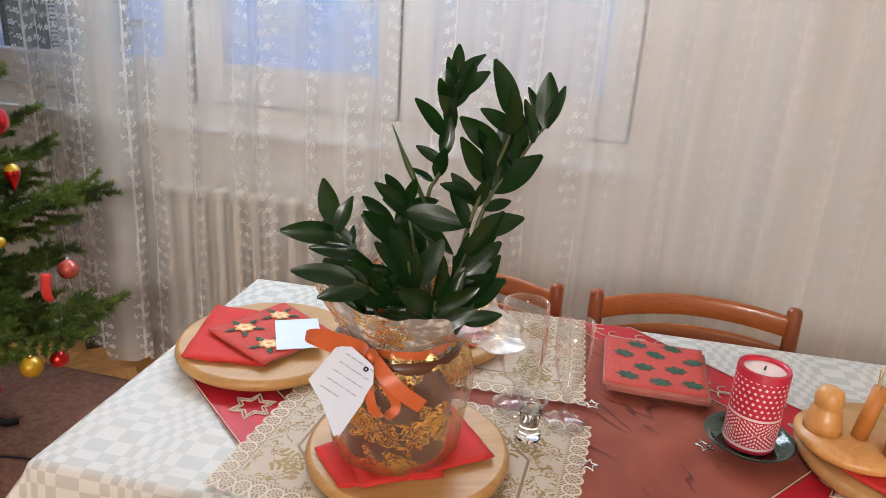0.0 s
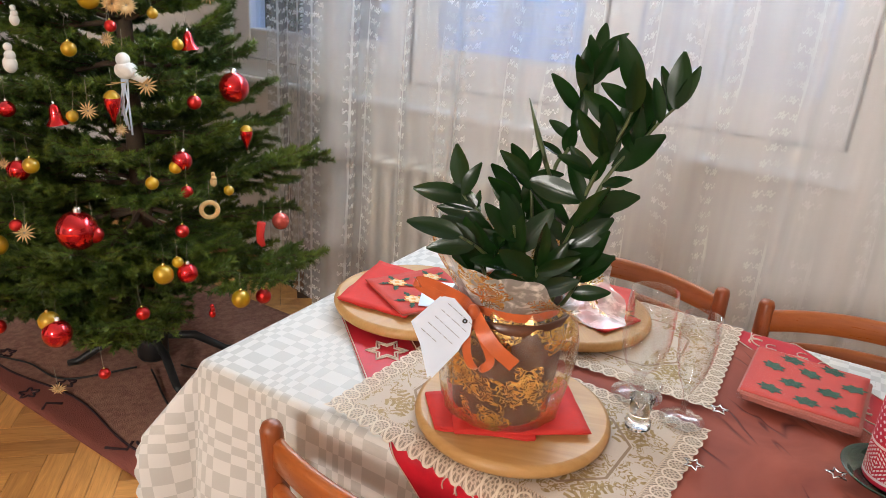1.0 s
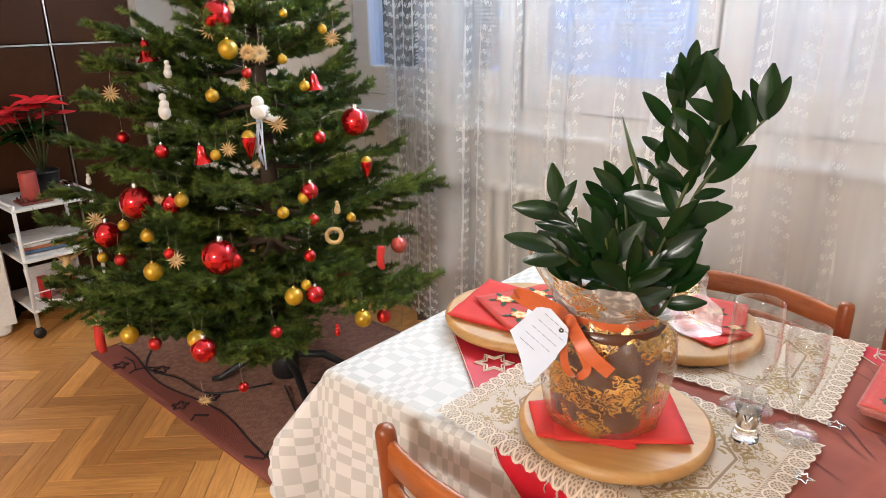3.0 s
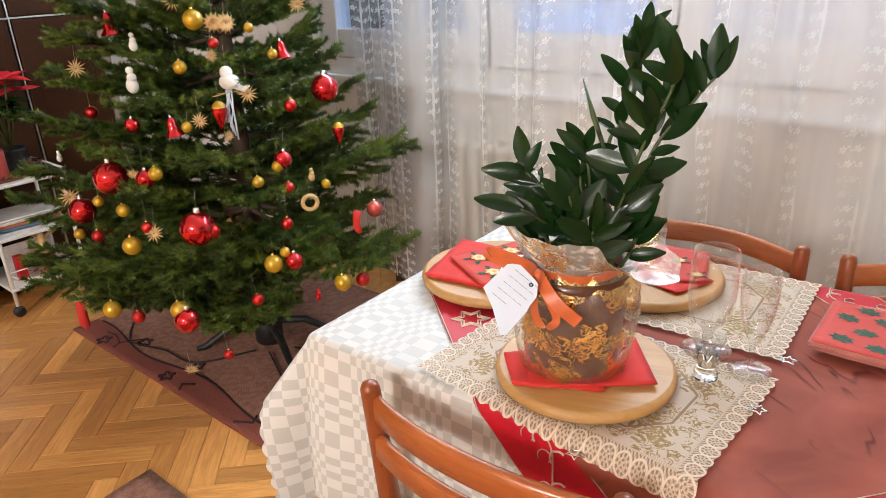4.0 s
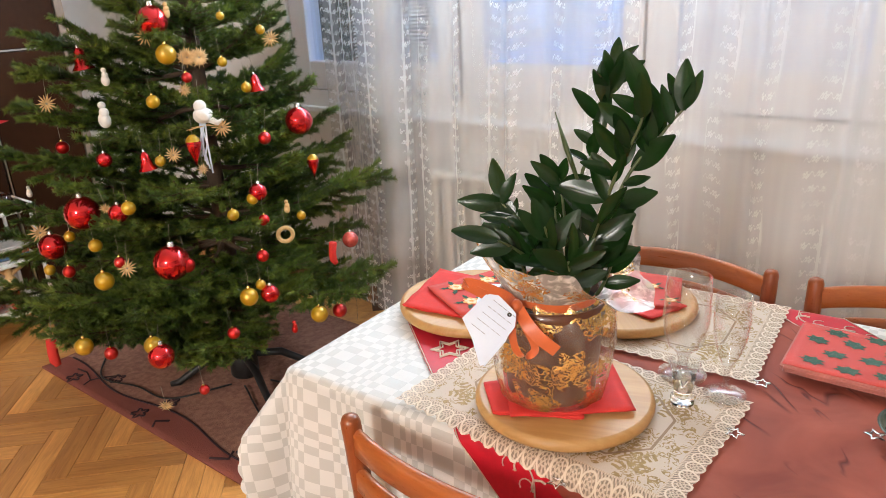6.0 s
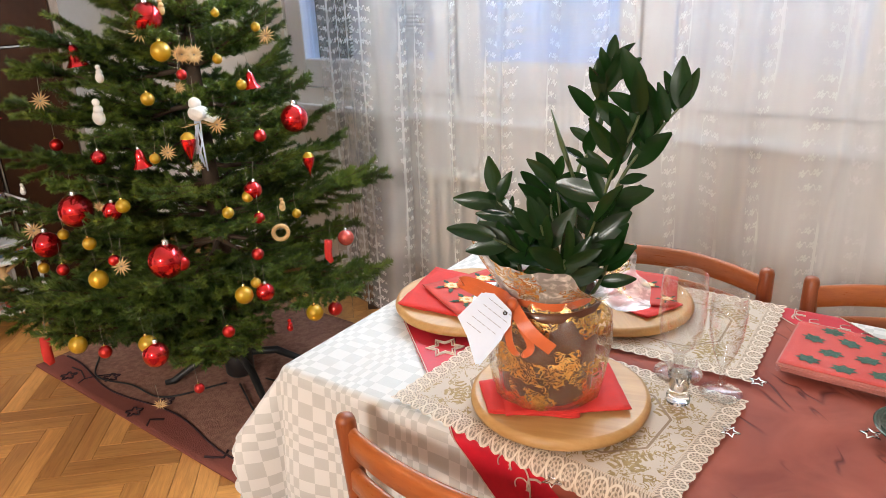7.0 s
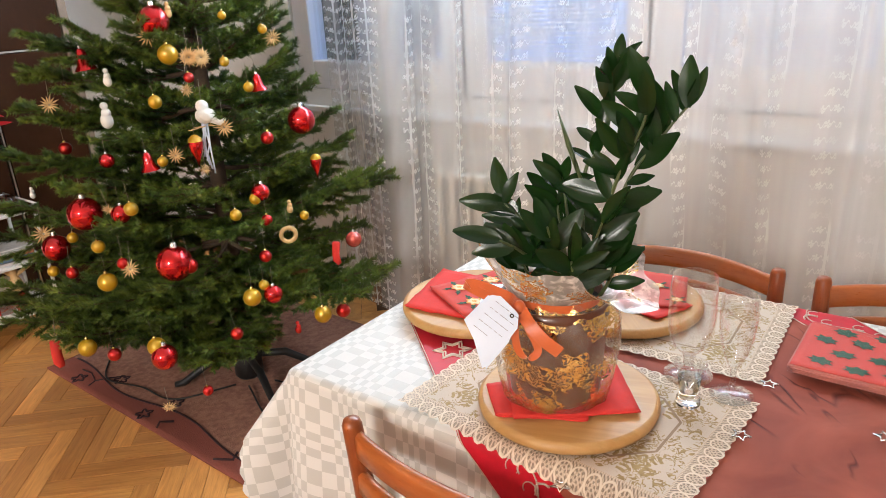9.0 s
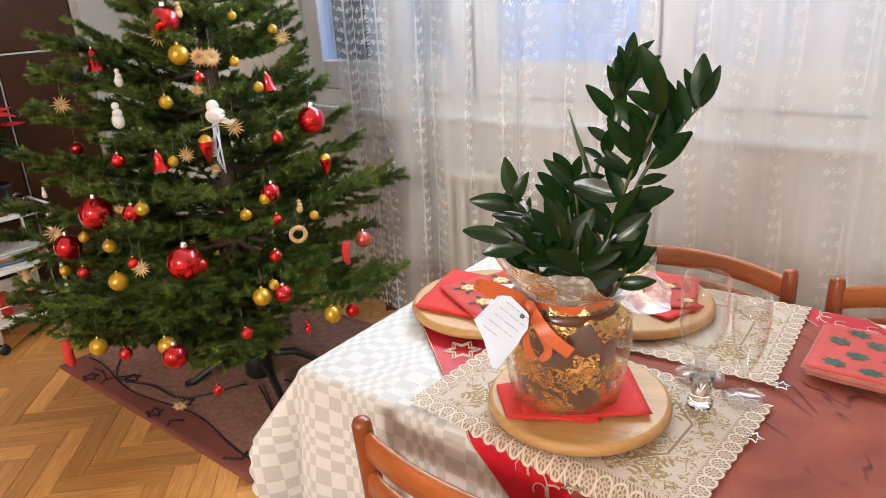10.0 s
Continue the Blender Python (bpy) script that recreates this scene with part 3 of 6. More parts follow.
for b in ((X0 - 0.25, Y1, 0, WX0, Y1 + 0.2, H), (WX1, Y1, 0, X1 + 0.25, Y1 + 0.2, H), (WX0, Y1, 0, WX1, Y1 + 0.2, WZ0), (WX0, Y1, WZ1, WX1, Y1 + 0.2, H)):
    box(*b, bm=wall)
tagged(part("wall_north", wall, WALL, smooth=False), "white painted wall with a wide window over a radiator", "", "", "structure")
slab("window_sill", (-2.02, 2.556, 0.862, 0.412, Y1 - 0.002, 0.886), PVC, "white window sill board", bevel=0.004)
for nm, b in (("baseboard", (WX0 - 1.4, Y1 - 0.016, 0, X1, Y1 - 0.002, 0.07)),):
    slab(nm, b, plain("brown_skirting", (0.24, 0.11, 0.045), 0.5), "brown wooden skirting board", bevel=0.003)

SEAL = plain("grey_rubber", (0.22, 0.22, 0.23), 0.6)
# window: three white casements, venetian blinds in front of the glass
window = tagged(new("window_1"), "white plastic window of three casements with venetian blinds", "window", "", "structure")
SASH = ((-1.985, -1.070, -1.885, -1.165), (-1.055, -0.355, -0.955, -0.425), (-0.345, 0.352, -0.245, 0.262))
WY = 2.60
for n, (a, b, pa, pb) in enumerate(SASH):
    z0, z1, pz0, pz1 = 0.958, 2.29, 1.078, 2.18
    fr = bmesh.new()
    for q in ((a, WY, z0, pa, WY + 0.06, z1), (pb, WY, z0, b, WY + 0.06, z1), (pa, WY, z0, pb, WY + 0.06, pz0), (pa, WY, pz1, pb, WY + 0.06, z1)):
        box(*q, bevel=0.006, bm=fr)
    casement = part("casement", fr, PVC, window, smooth=False)
    bead = bmesh.new()
    for q in ((a - 0.008, WY + 0.02, z0, a, WY + 0.07, z1), (b, WY + 0.02, z0, b + 0.008, WY + 0.07, z1)):
        box(*q, bm=bead)
    part("seal", bead, SEAL, casement, "dark rubber seal", smooth=False)
    glass = part("pane", box(pa - 0.004, WY + 0.035, pz0 - 0.004, pb + 0.004, WY + 0.039, pz1 + 0.004), PANE, casement, smooth=False)
    glass.visible_shadow = False
    slat_bm = bmesh.new()
    half = (pb - pa) / 2 - 0.004
    if n == 0:
        half *= 0.62
    rows = [slat_bm.verts.new((sx * half, y, z)) for sx in (-1, 1) for y, z in ((-0.0075, -0.001), (0, 0.0012), (0.0075, -0.001))]
    slat_bm.faces.new((rows[0], rows[3], rows[4], rows[1])), slat_bm.faces.new((rows[1], rows[4], rows[5], rows[2]))
    slat_me = bpy.data.meshes.new("slat")
    slat_bm.to_mesh(slat_me), slat_bm.free()
    slat_me.materials.append(PVC)
    tilt = (34, 34, 68)[n]
    mid = (pa + pb) / 2 + (0.62 * 0.31 if n == 0 else 0) * (pb - pa) * 0.98
    z = pz0 + 0.012
    while z < pz1:
        s = new("slat", slat_me)
        s.parent, s.matrix_basis = window, pose(mid, WY + 0.012, z, tilt + rng.uniform(-3, 3), 0, 0)
        z += 0.0145
    cords = bmesh.new()
    for f in (-0.62, 0.0, 0.62):
        tube([(mid + f * half, WY + 0.003, pz0 + 0.004), (mid + f * half, WY + 0.003, pz1)], 0.0011, 5, cords)
    part("blind_cord", cords, PVC, window)
    part("bottom_rail", box(mid - half, WY + 0.004, pz0, mid + half, WY + 0.02, pz0 + 0.009, 0.002), PVC, window, smooth=False)
mull = bmesh.new()
for x in (-1.0625, -0.350):
    box(x - 0.0045, WY + 0.03, WZ0, x + 0.0045, WY + 0.10, WZ1, bm=mull)
for q in ((WX0, WY + 0.062, WZ0, WX1, WY + 0.11, 0.99), (WX0, WY + 0.062, 2.26, WX1, WY + 0.11, WZ1), (WX0, WY + 0.062, 0.99, WX0 + 0.06, WY + 0.11, 2.26), (WX1 - 0.06, WY + 0.062, 0.99, WX1, WY + 0.11, 2.26)):
    box(*q, bm=mull)
part("window_frame", mull, PVC, window, smooth=False)

# what is outside: far off, plain
bd = bmesh.new()
vs = [bd.verts.new(v) for v in ((-20, 0, -5), (9, 0, -5), (9, 0, 7), (-20, 0, 7))]
bd.faces.new(vs)
back = tagged(part("backdrop", bd, backdrop_material(), smooth=False), "blue dusk sky with trees and houses outside", "", "", "structure")
back.location = (0, 9.5, 1.2)

# radiator under the sill
radiator = thing("radiator", "cream column radiator on the wall below the window", "radiator", pose(-0.72, 2.50, 0.12))
for k in range(13):
    x = -0.39 + k * 0.065
    bm = bmesh.new()
    for y in (-0.028, 0.022):
        tube([(x, y, 0.012), (x, y, 0.03), (x, y, 0.535), (x, y, 0.552)], [0.008, 0.0155, 0.0155, 0.008], 8, bm)
    box(x - 0.021, -0.045, 0.535, x + 0.021, 0.045, 0.575, 0.008, bm)
    box(x - 0.021, -0.045, 0.0, x + 0.021, 0.045, 0.035, 0.008, bm)
    part("column", bm, plain("radiator_enamel", (0.68, 0.62, 0.52), 0.45, vary=0.06) if k == 0 else bpy.data.materials["radiator_enamel"], radiator)
part("pipe", tube([(-0.45, 0.0, 0.02), (-0.52, 0, 0.02), (-0.52, 0, -0.118)], 0.011, 8), bpy.data.materials["radiator_enamel"], radiator)

# the long sheer curtain in folds
CX0, CX1, CZ0, CZ1 = -1.70, 2.75, 0.03, 2.52
ph = [rng.uniform(0, 6.28) for _ in range(6)]


def hanging_cloth(x0, x1, y, nu, nv, depth, slant):
    """Verts and uvs of a cloth that hangs in folds between x0 and x1."""
    vs, uv = [], []
    for i in range(nu):
        s = i / (nu - 1)
        x = x0 + (x1 - x0) * s
        for j in range(nv):
            h = j / (nv - 1)
            d = 0.026 * math.sin(x * 31 + ph[0] + 0.7 * math.sin(x * 5.1 + ph[1]) + 0.25 * h) + 0.026 * math.sin(x * 17.3 + ph[2] - 0.4 * h) + 0.009 * math.sin(x * 58 + ph[3])
            dx = 0.010 * math.sin(x * 31 + ph[0] + 1.4) - slant * (1 - h) * (1 - s) ** 4
            vs.append((x + dx, y + d * depth * (1.15 - 0.35 * h), CZ0 + (CZ1 - CZ0) * h + (0.006 * abs(math.sin(x * 42)) if j == 0 else 0)))
            uv.append(((x - CX0) * 1.25, h * (CZ1 - CZ0)))
    return vs, uv


CURTAIN = curtain_material()
curtain = thing("curtain", "long sheer white voile curtain with woven lace flowers, in soft folds", "curtain", pose(0, 0, 0))
vs, uv = hanging_cloth(-1.285, CX1, 2.405, 560, 60, 0.85, 0.06)
sheet("curtain_cloth", vs, grid_faces(560, 60), CURTAIN, curtain, uvs=uv)
vs, uv = hanging_cloth(-1.64, -1.24, 2.475, 70, 60, 0.35, 0.03)
sheet("curtain_end", vs, grid_faces(70, 60), CURTAIN, curtain, uvs=uv)
part("curtain_rail", box(CX0 - 0.2, 2.38, CZ1 - 0.005, CX1, 2.43, CZ1 + 0.03, 0.004), PVC, curtain, smooth=False)
for x in (-1.5, 0.5, 2.4):
    part("rail_bracket", box(x - 0.015, 2.39, CZ1 + 0.03, x + 0.015, 2.42, H, 0.002), PVC, curtain, smooth=False)

# ---------- cabinet along the west wall ----------
cab = thing("wall_cabinet", "dark brown lacquered wall cabinet with thin metal strips", "cabinet", pose(0, 0, 0))
CF = -2.95
part("body", box(X0 + 0.005, -0.9, 0.0, CF - 0.02, 2.045, 2.3, 0.003), CABINET, cab, smooth=False)
for ya, yb in ((-0.88, -0.03), (-0.02, 0.82), (0.83, 1.665), (1.685, 2.04)):
    for za, zb in ((0.06, 1.175), (1.19, 2.28)):
        part("door", box(CF - 0.018, ya, za, CF, yb, zb, 0.002), CABINET, cab, smooth=False)
for y in (-0.025, 0.825, 1.675):
    part("vertical_strip", box(CF - 0.016, y - 0.0035, 0.06, CF + 0.003, y + 0.0035, 2.28), STEEL, cab, "thin pale metal strip", smooth=False)
part("horizontal_strip", box(CF - 0.016, -0.9, 1.179, CF + 0.004, 2.04, 1.186), STEEL, cab, "thin pale metal strip", smooth=False)
part("end_panel", box(X0 + 0.005, 2.047, 0, CF + 0.002, 2.085, 2.3, 0.002), plain("pale_end_panel", (0.30, 0.24, 0.19), 0.5), cab, "pale wooden end panel", smooth=False)

# ---------- rugs ----------
def rug(x0, y0, x1, y1, label):
    nu, nv = 60, 40
    vs, top = [], []
    for i in range(nu):
        for j in range(nv):
            x, y = x0 + (x1 - x0) * i / (nu - 1), y0 + (y1 - y0) * j / (nv - 1)
            e = 0.004 * math.sin(y * 19 + x * 3) if i in (0, nu - 1) else 0
            curl = 0.018 * math.exp(-((x - x1) ** 2 + (y - y0) ** 2) / 0.004)
            vs.append((x + e - (x0 + x1) / 2, y - (y0 + y1) / 2, 0.008 + 0.0015 * noise.noise(Vector((x * 5, y * 5, 0))) + curl))
    ob = sheet("rug", vs, grid_faces(nu, nv), RUG, None)
    ob.location = ((x0 + x1) / 2, (y0 + y1) / 2, 0)
    mod = ob.modifiers.new("thick", "SOLIDIFY")
    mod.thickness, mod.offset = 0.008, -1
    return tagged(ob, label, "rug")


rug_tree = rug(-2.29, 1.372, -0.872, 2.33, "old-rose patterned wool rug under the tree")
rug(-1.21, -0.9, 0.9, 1.11, "plain old-rose wool rug on the parquet")
# woven dark vines and flowers on the rug under the tree
vine = bmesh.new()
RC = (-1.581, 1.851)
def on_rug(pts, r=0.0035):
    tube([(x - RC[0], y - RC[1], 0.0085) for x, y in pts], r, 4, vine)
def wavy(x):
    """The line between the rug's border and its field."""
    return 1.372 + 0.088 + 0.022 * math.sin((x - RC[0]) * 9.0 + 0.8)


on_rug([(-2.25 + 0.03 * k, wavy(-2.25 + 0.03 * k)) for k in range(46)], 0.0042)
on_rug([(-2.14, 1.444), (-2.08, 1.450), (-2.01, 1.427), (-1.997, 1.395)])
on_rug([(-2.007, 1.427), (-1.99, 1.461), (-1.94, 1.512)])
on_rug([(-1.50, 1.440), (-1.54, 1.412), (-1.517, 1.386)], 0.0045)
on_rug([(-1.206, 1.392), (-1.181, 1.405), (-1.15, 1.424), (-1.17, 1.456)], 0.005)
on_rug([(-1.16, 1.462), (-1.10, 1.446), (-1.045, 1.460)], 0.005)
for fx, fy in ((-1.634, 1.408), (-2.086, 1.402), (-1.60, 1.51), (-1.93, 1.49)):
    on_rug([(fx + 0.022 * (1 + 0.4 * math.cos(5 * a)) * math.cos(a), fy + 0.022 * (1 + 0.4 * math.cos(5 * a)) * math.sin(a)) for a in [k * 0.2618 for k in range(25)]], 0.004)
part("woven_vine", vine, plain("dark_wool", (0.035, 0.012, 0.016), 0.95), rug_tree, "dark woven vine and flower pattern")

# ---------- table with its cloth ----------
TM = pose(-0.347, 1.094, 0, 0, 0, 2.2)
TL, TW, TZ = 1.44, 0.632, 0.748
table = thing("dining_table", "long dining table hidden under a white damask cloth", "table", TM)
part("tabletop", box(0.002, 0.002, TZ - 0.028, TL - 0.002, TW - 0.002, TZ - 0.001, 0.004), BEECH, table, smooth=False)
for x in (0.06, TL - 0.06):
    for y in (0.06, TW - 0.06):
        part("leg", tube([(x, y, 0), (x, y, TZ - 0.028)], 0.024, 10), BEECH, table)


def drape(X, Y, lift=0.0, wave=True):
    """Where a point of a cloth that lies on the table comes to rest: flat on top, hanging past the edges."""
    ox, sx, cx = (-X, -1, 0.0) if X < 0 else ((X - TL, 1, TL) if X > TL else (0.0, 0, X))
    oy, sy, cy = (-Y, -1, 0.0) if Y < 0 else ((Y - TW, 1, TW) if Y > TW else (0.0, 0, Y))
    rho = math.hypot(ox, oy)
    if rho == 0:
        return (X, Y, TZ + lift)
    ax, ay = ox / rho, oy / rho
    R = 0.014
    if rho < R * 1.5708:
        a = rho / R
        out, down = (R + lift) * math.sin(a) - 0.0, R - (R + lift) * math.cos(a)
    else:
        rest = rho - R * 1.5708
        both = (2 * ax * ay) ** 2
        lean = 0.06 + 0.62 * both
        out, down = R + lift + rest * math.sin(lean), R + rest * math.cos(lean)
        if wave:
            along = X if oy > ox else Y
            k = min(1.0, rest / 0.2)
            out += k * (0.010 * math.sin(along * 15 + 1.2) + 0.006 * math.sin(along * 33 + 0.4)) * (1 - 0.5 * both)
    return (cx + sx * ax * out - sx * ax * R * 0.0, cy + sy * ay * out, TZ - down)


def cloth_grid(x0, x1, y0, y1, step, scallop=0.0, pitch=0.033):
    nu, nv = int((x1 - x0) / step) + 1, int((y1 - y0) / step) + 1
    vs, uv = [], []
    for i in range(nu):
        for j in range(nv):
            x, y = x0 + (x1 - x0) * i / (nu - 1), y0 + (y1 - y0) * j / (nv - 1)
            if scallop:
                sx = scallop * abs(math.sin(math.pi * y / pitch))
                sy = scallop * abs(math.sin(math.pi * x / pitch))
                x += (-sx if i == 0 else sx if i == nu - 1 else 0)
                y += (-sy if j == 0 else sy if j == nv - 1 else 0)
            vs.append((x, y)), uv.append((x, y))
    return vs, uv, grid_faces(nu, nv)


v2, uv, fs = cloth_grid(-0.112, TL + 0.112, -0.335, TW + 0.20, 0.0075, 0.007)
cloth = tagged(sheet("tablecloth", [drape(x, y) for x, y in v2], fs, cloth_material(), None, uvs=uv), "white damask tablecloth with grey woven checks and a scalloped hem", "tablecloth")
cloth.matrix_world = TM

# square topper laid cornerwise: red satin border, sheer middle
TMI = TM.inverted()
P0 = TMI @ Vector((-0.281, 1.326, 0))
TA = radians(-39.4 - 2.2)
ta, tb = Vector((math.cos(TA), math.sin(TA), 0)), Vector((-math.sin(TA), math.cos(TA), 0))
TS, BW = 0.763, 0.098


def topper_point(u, v, lift=0.003):
    p = P0 + ta * u + tb * v
    return drape(p.x, p.y, lift, True)


topper = thing("table_topper", "square sheer red-brown table topper with a red embroidered border, laid cornerwise", "table topper", TM)


def topper_sheet(name, u0, u1, v0, v1, mat, label, lift, puff=0.0):
    nu, nv = max(2, int((u1 - u0) / 0.008)), max(2, int((v1 - v0) / 0.008))
    vs, uv = [], []
    for i in range(nu + 1):
        for j in range(nv + 1):
            u, v = u0 + (u1 - u0) * i / nu, v0 + (v1 - v0) * j / nv
            l = lift + puff * max(0, noise.noise(Vector((u * 9, v * 9, 2)))) 
            vs.append(topper_point(u, v, l)), uv.append((u, v))
    return sheet(name, vs, grid_faces(nu + 1, nv + 1), mat, topper, label, uv)


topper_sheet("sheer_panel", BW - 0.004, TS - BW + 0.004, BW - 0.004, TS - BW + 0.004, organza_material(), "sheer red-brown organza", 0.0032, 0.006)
for b in ((0, TS, 0, BW), (0, TS, TS - BW, TS), (0, BW, BW, TS - BW), (TS - BW, TS, BW, TS - BW)):
    topper_sheet("border", *b, SATIN_RED, "dark red satin border", 0.0038)


def stitched(pts, r=0.0013, bm=None):
    return tube([topper_point(u, v, 0.0048) for u, v in pts], r, 4, bm)


stitch = bmesh.new()
for v in (0.002, BW, TS - BW, TS - 0.002):
    a0 = 0.0 if v in (0.002, TS - 0.002) else BW
    span = [a0 + (TS - 2 * a0) * k / 90 for k in range(91)]
    stitched([(s, v) for s in span], 0.0010, stitch)
    stitched([(v, s) for s in span], 0.0010, stitch)
part("edge_stitching", stitch, BEIGE_STITCH, topper, "beige silver edge stitching")


def star_motif(u, v, r, bm, turn=0.3):
    for q in (1.0, 0.72):
        pts = []
        for k in range(13):
            rr = r * q * (1 if k % 2 == 0 else 0.56)
            pts.append((u + rr * math.cos(turn + k * 0.5236), v + rr * math.sin(turn + k * 0.5236)))
        dense = [(a[0] + (b[0] - a[0]) * f, a[1] + (b[1] - a[1]) * f) for a, b in zip(pts, pts[1:]) for f in (0, 0.5)] + [pts[-1]]
        stitched(dense, 0.0016, bm)
    for k in range(6):
        a = turn + k * 1.0472
        stitched([(u + r * 0.5 * math.cos(a + 0.25), v + r * 0.5 * math.sin(a + 0.25)), (u + r * 0.85 * math.cos(a), v + r * 0.85 * math.sin(a))], 0.0012, bm)


for side in range(4):
    emb = bmesh.new()
    if side == 0:
        spots = [(0.13, 0.050), (0.34, 0.050), (0.62, 0.050)]
    else:
        spots = [(0.13, 0.050), (0.38, 0.050), (0.62, 0.050)]
    def place(u, w, side=side):
        return ((u, w), (w, u), (u, TS - w), (TS - w, u))[side]
    for u, w in spots:
        star_motif(*place(u, w), 0.034, emb)
    for u in (0.19, 0.42):
        pts = [place(u + 0.004 * k, 0.05 + 0.026 * math.sin(k * 0.16)) for k in range(38)]
        stitched(pts, 0.0012, emb)
        for k in (5, 14, 23, 32):
            a, b = u + 0.004 * k, 0.05 + 0.026 * math.sin(k * 0.16)
            for d in (-1, 1):
                stitched([place(a, b), place(a + 0.006, b + d * 0.010), place(a + 0.013, b + d * 0.013)], 0.0017, emb)
            stitched([place(a + 0.010 * math.cos(c), b - 0.016 + 0.010 * math.sin(c)) for c in [j * 0.5 for j in range(10)]], 0.0010, emb)
    part("embroidery", emb, BEIGE_STITCH, topper, "beige embroidered stars and vines")


# lace mats
def lace_mat(cx, cy, hx, hy, turn):
    T = TMI @ pose(cx, cy, 0, 0, 0, turn)
    mat = lace_material(hx, hy)
    o = thing("lace_placemat", "beige lace placemat with gold embroidery, on the topper", "placemat", TM, "lace placemats")
    e = 0.028
    for nm, x0, x1, y0, y1 in (("embroidered_centre", -hx + e, hx - e, -hy + e, hy - e), ("lace_border", -hx, hx, -hy, -hy + e), ("lace_border", -hx, hx, hy - e, hy), ("lace_border", -hx, -hx + e, -hy + e, hy - e), ("lace_border", hx - e, hx, -hy + e, hy - e)):
        nu, nv = int((x1 - x0) / 0.006) + 2, int((y1 - y0) / 0.006) + 2
        vs, uv = [], []
        for i in range(nu):
            for j in range(nv):
                x, y = x0 + (x1 - x0) * i / (nu - 1), y0 + (y1 - y0) * j / (nv - 1)
                ex, ey = x, y
                if abs(abs(x) - hx) < 1e-6:
                    ex += math.copysign(0.0045 * abs(math.cos(math.pi * y / 0.0215)), x)
                if abs(abs(y) - hy) < 1e-6:
                    ey += math.copysign(0.0045 * abs(math.cos(math.pi * x / 0.0215)), y)
                p = T @ Vector((ex, ey, 0))
                vs.append(drape(p.x, p.y, 0.0095, False)), uv.append((x, y))
        sheet(nm, vs, grid_faces(nu, nv), mat, o, uvs=uv)
    return o


lace_mat(0.106, 1.243, 0.217, 0.146, -2.5)
lace_mat(0.092, 1.582, 0.217, 0.152, 3.0)


# ---------- chairs ----------
def chair(m, label):
    """A dining chair; its back stands at y = 0 and bows towards -y, the seat lies towards +y."""
    c = thing("dining_chair", label, "chair", m, "dining chairs")
    for x in (-0.2, 0.2):
        part("back_post", tube([(x, 0.05, 0), (x, 0.03, 0.3), (x, 0.02, 0.5), (x, 0.0, 0.72), (x, -0.004, 0.762), (x, -0.004, 0.770), (x, -0.004, 0.773)], [0.013, 0.016, 0.018, 0.0155, 0.0150, 0.012, 0.004], 14), CHAIR_WOOD, c)
        part("front_leg", tube([(x * 0.92, 0.40, 0), (x * 0.95, 0.40, 0.43)], [0.013, 0.018], 12), CHAIR_WOOD, c)
    for z0, z1 in ((0.707, 0.752), (0.640, 0.682), (0.50, 0.535)):
        n = 18
        bm = bmesh.new()
        loops = []
        for k in range(n + 1):
            s = -1 + 2 * k / n
            x, y = 0.197 * s, -0.042 * (1 - s * s)
            cz = 0.012 * (1 - s * s)
            t = 0.0085
            prof = ((-t, z0 + 0.004), (-t * 0.5, z0), (t * 0.5, z0), (t, z0 + 0.004), (t, z1 - 0.006), (t * 0.45, z1), (-t * 0.45, z1), (-t, z1 - 0.006))
            loops.append([bm.verts.new((x, y + d, z + cz)) for d, z in prof])
        for a, b in zip(loops, loops[1:]):
            for j in range(8):
                bm.faces.new((a[j], b[j], b[(j + 1) % 8], a[(j + 1) % 8]))
        part("back_rail", bm, RAIL_WOOD, c)
    part("seat", box(-0.205, 0.02, 0.43, 0.205, 0.43, 0.455, 0.01), CHAIR_WOOD, c, smooth=False)
    for x in (-0.195, 0.195):
        part("side_stretcher", tube([(x, 0.035, 0.22), (x * 0.94, 0.4, 0.22)], 0.009, 8), CHAIR_WOOD, c)
    return c


chair(pose(0.070, 1.020, 0, 0, 0, 0.5), "red-brown wooden dining chair pushed against the near side of the table")
chair(pose(0.037, 1.878, 0, 0, 0, 180.5), "orange-brown wooden dining chair with curved back rails by the curtain")
chair(pose(0.520, 1.905, 0, 0, 0, 187), "orange-brown wooden dining chair with curved back rails beyond the napkins")


# ---------- the tree ----------
TX, TY = -1.52, 1.78
tree = thing("christmas_tree", "tall dark green fir tree with dense needles, on a black stand", "christmas tree", pose(TX, TY, 0))
part("trunk", tube([(0, 0, 0.10), (0.01, 0, 0.6), (-0.005, 0.008, 1.2), (0.004, 0, 1.8), (0, 0, 2.12)], [0.034, 0.03, 0.022, 0.013, 0.004], 10), BARK, tree)
nrng = np.random.RandomState(11)


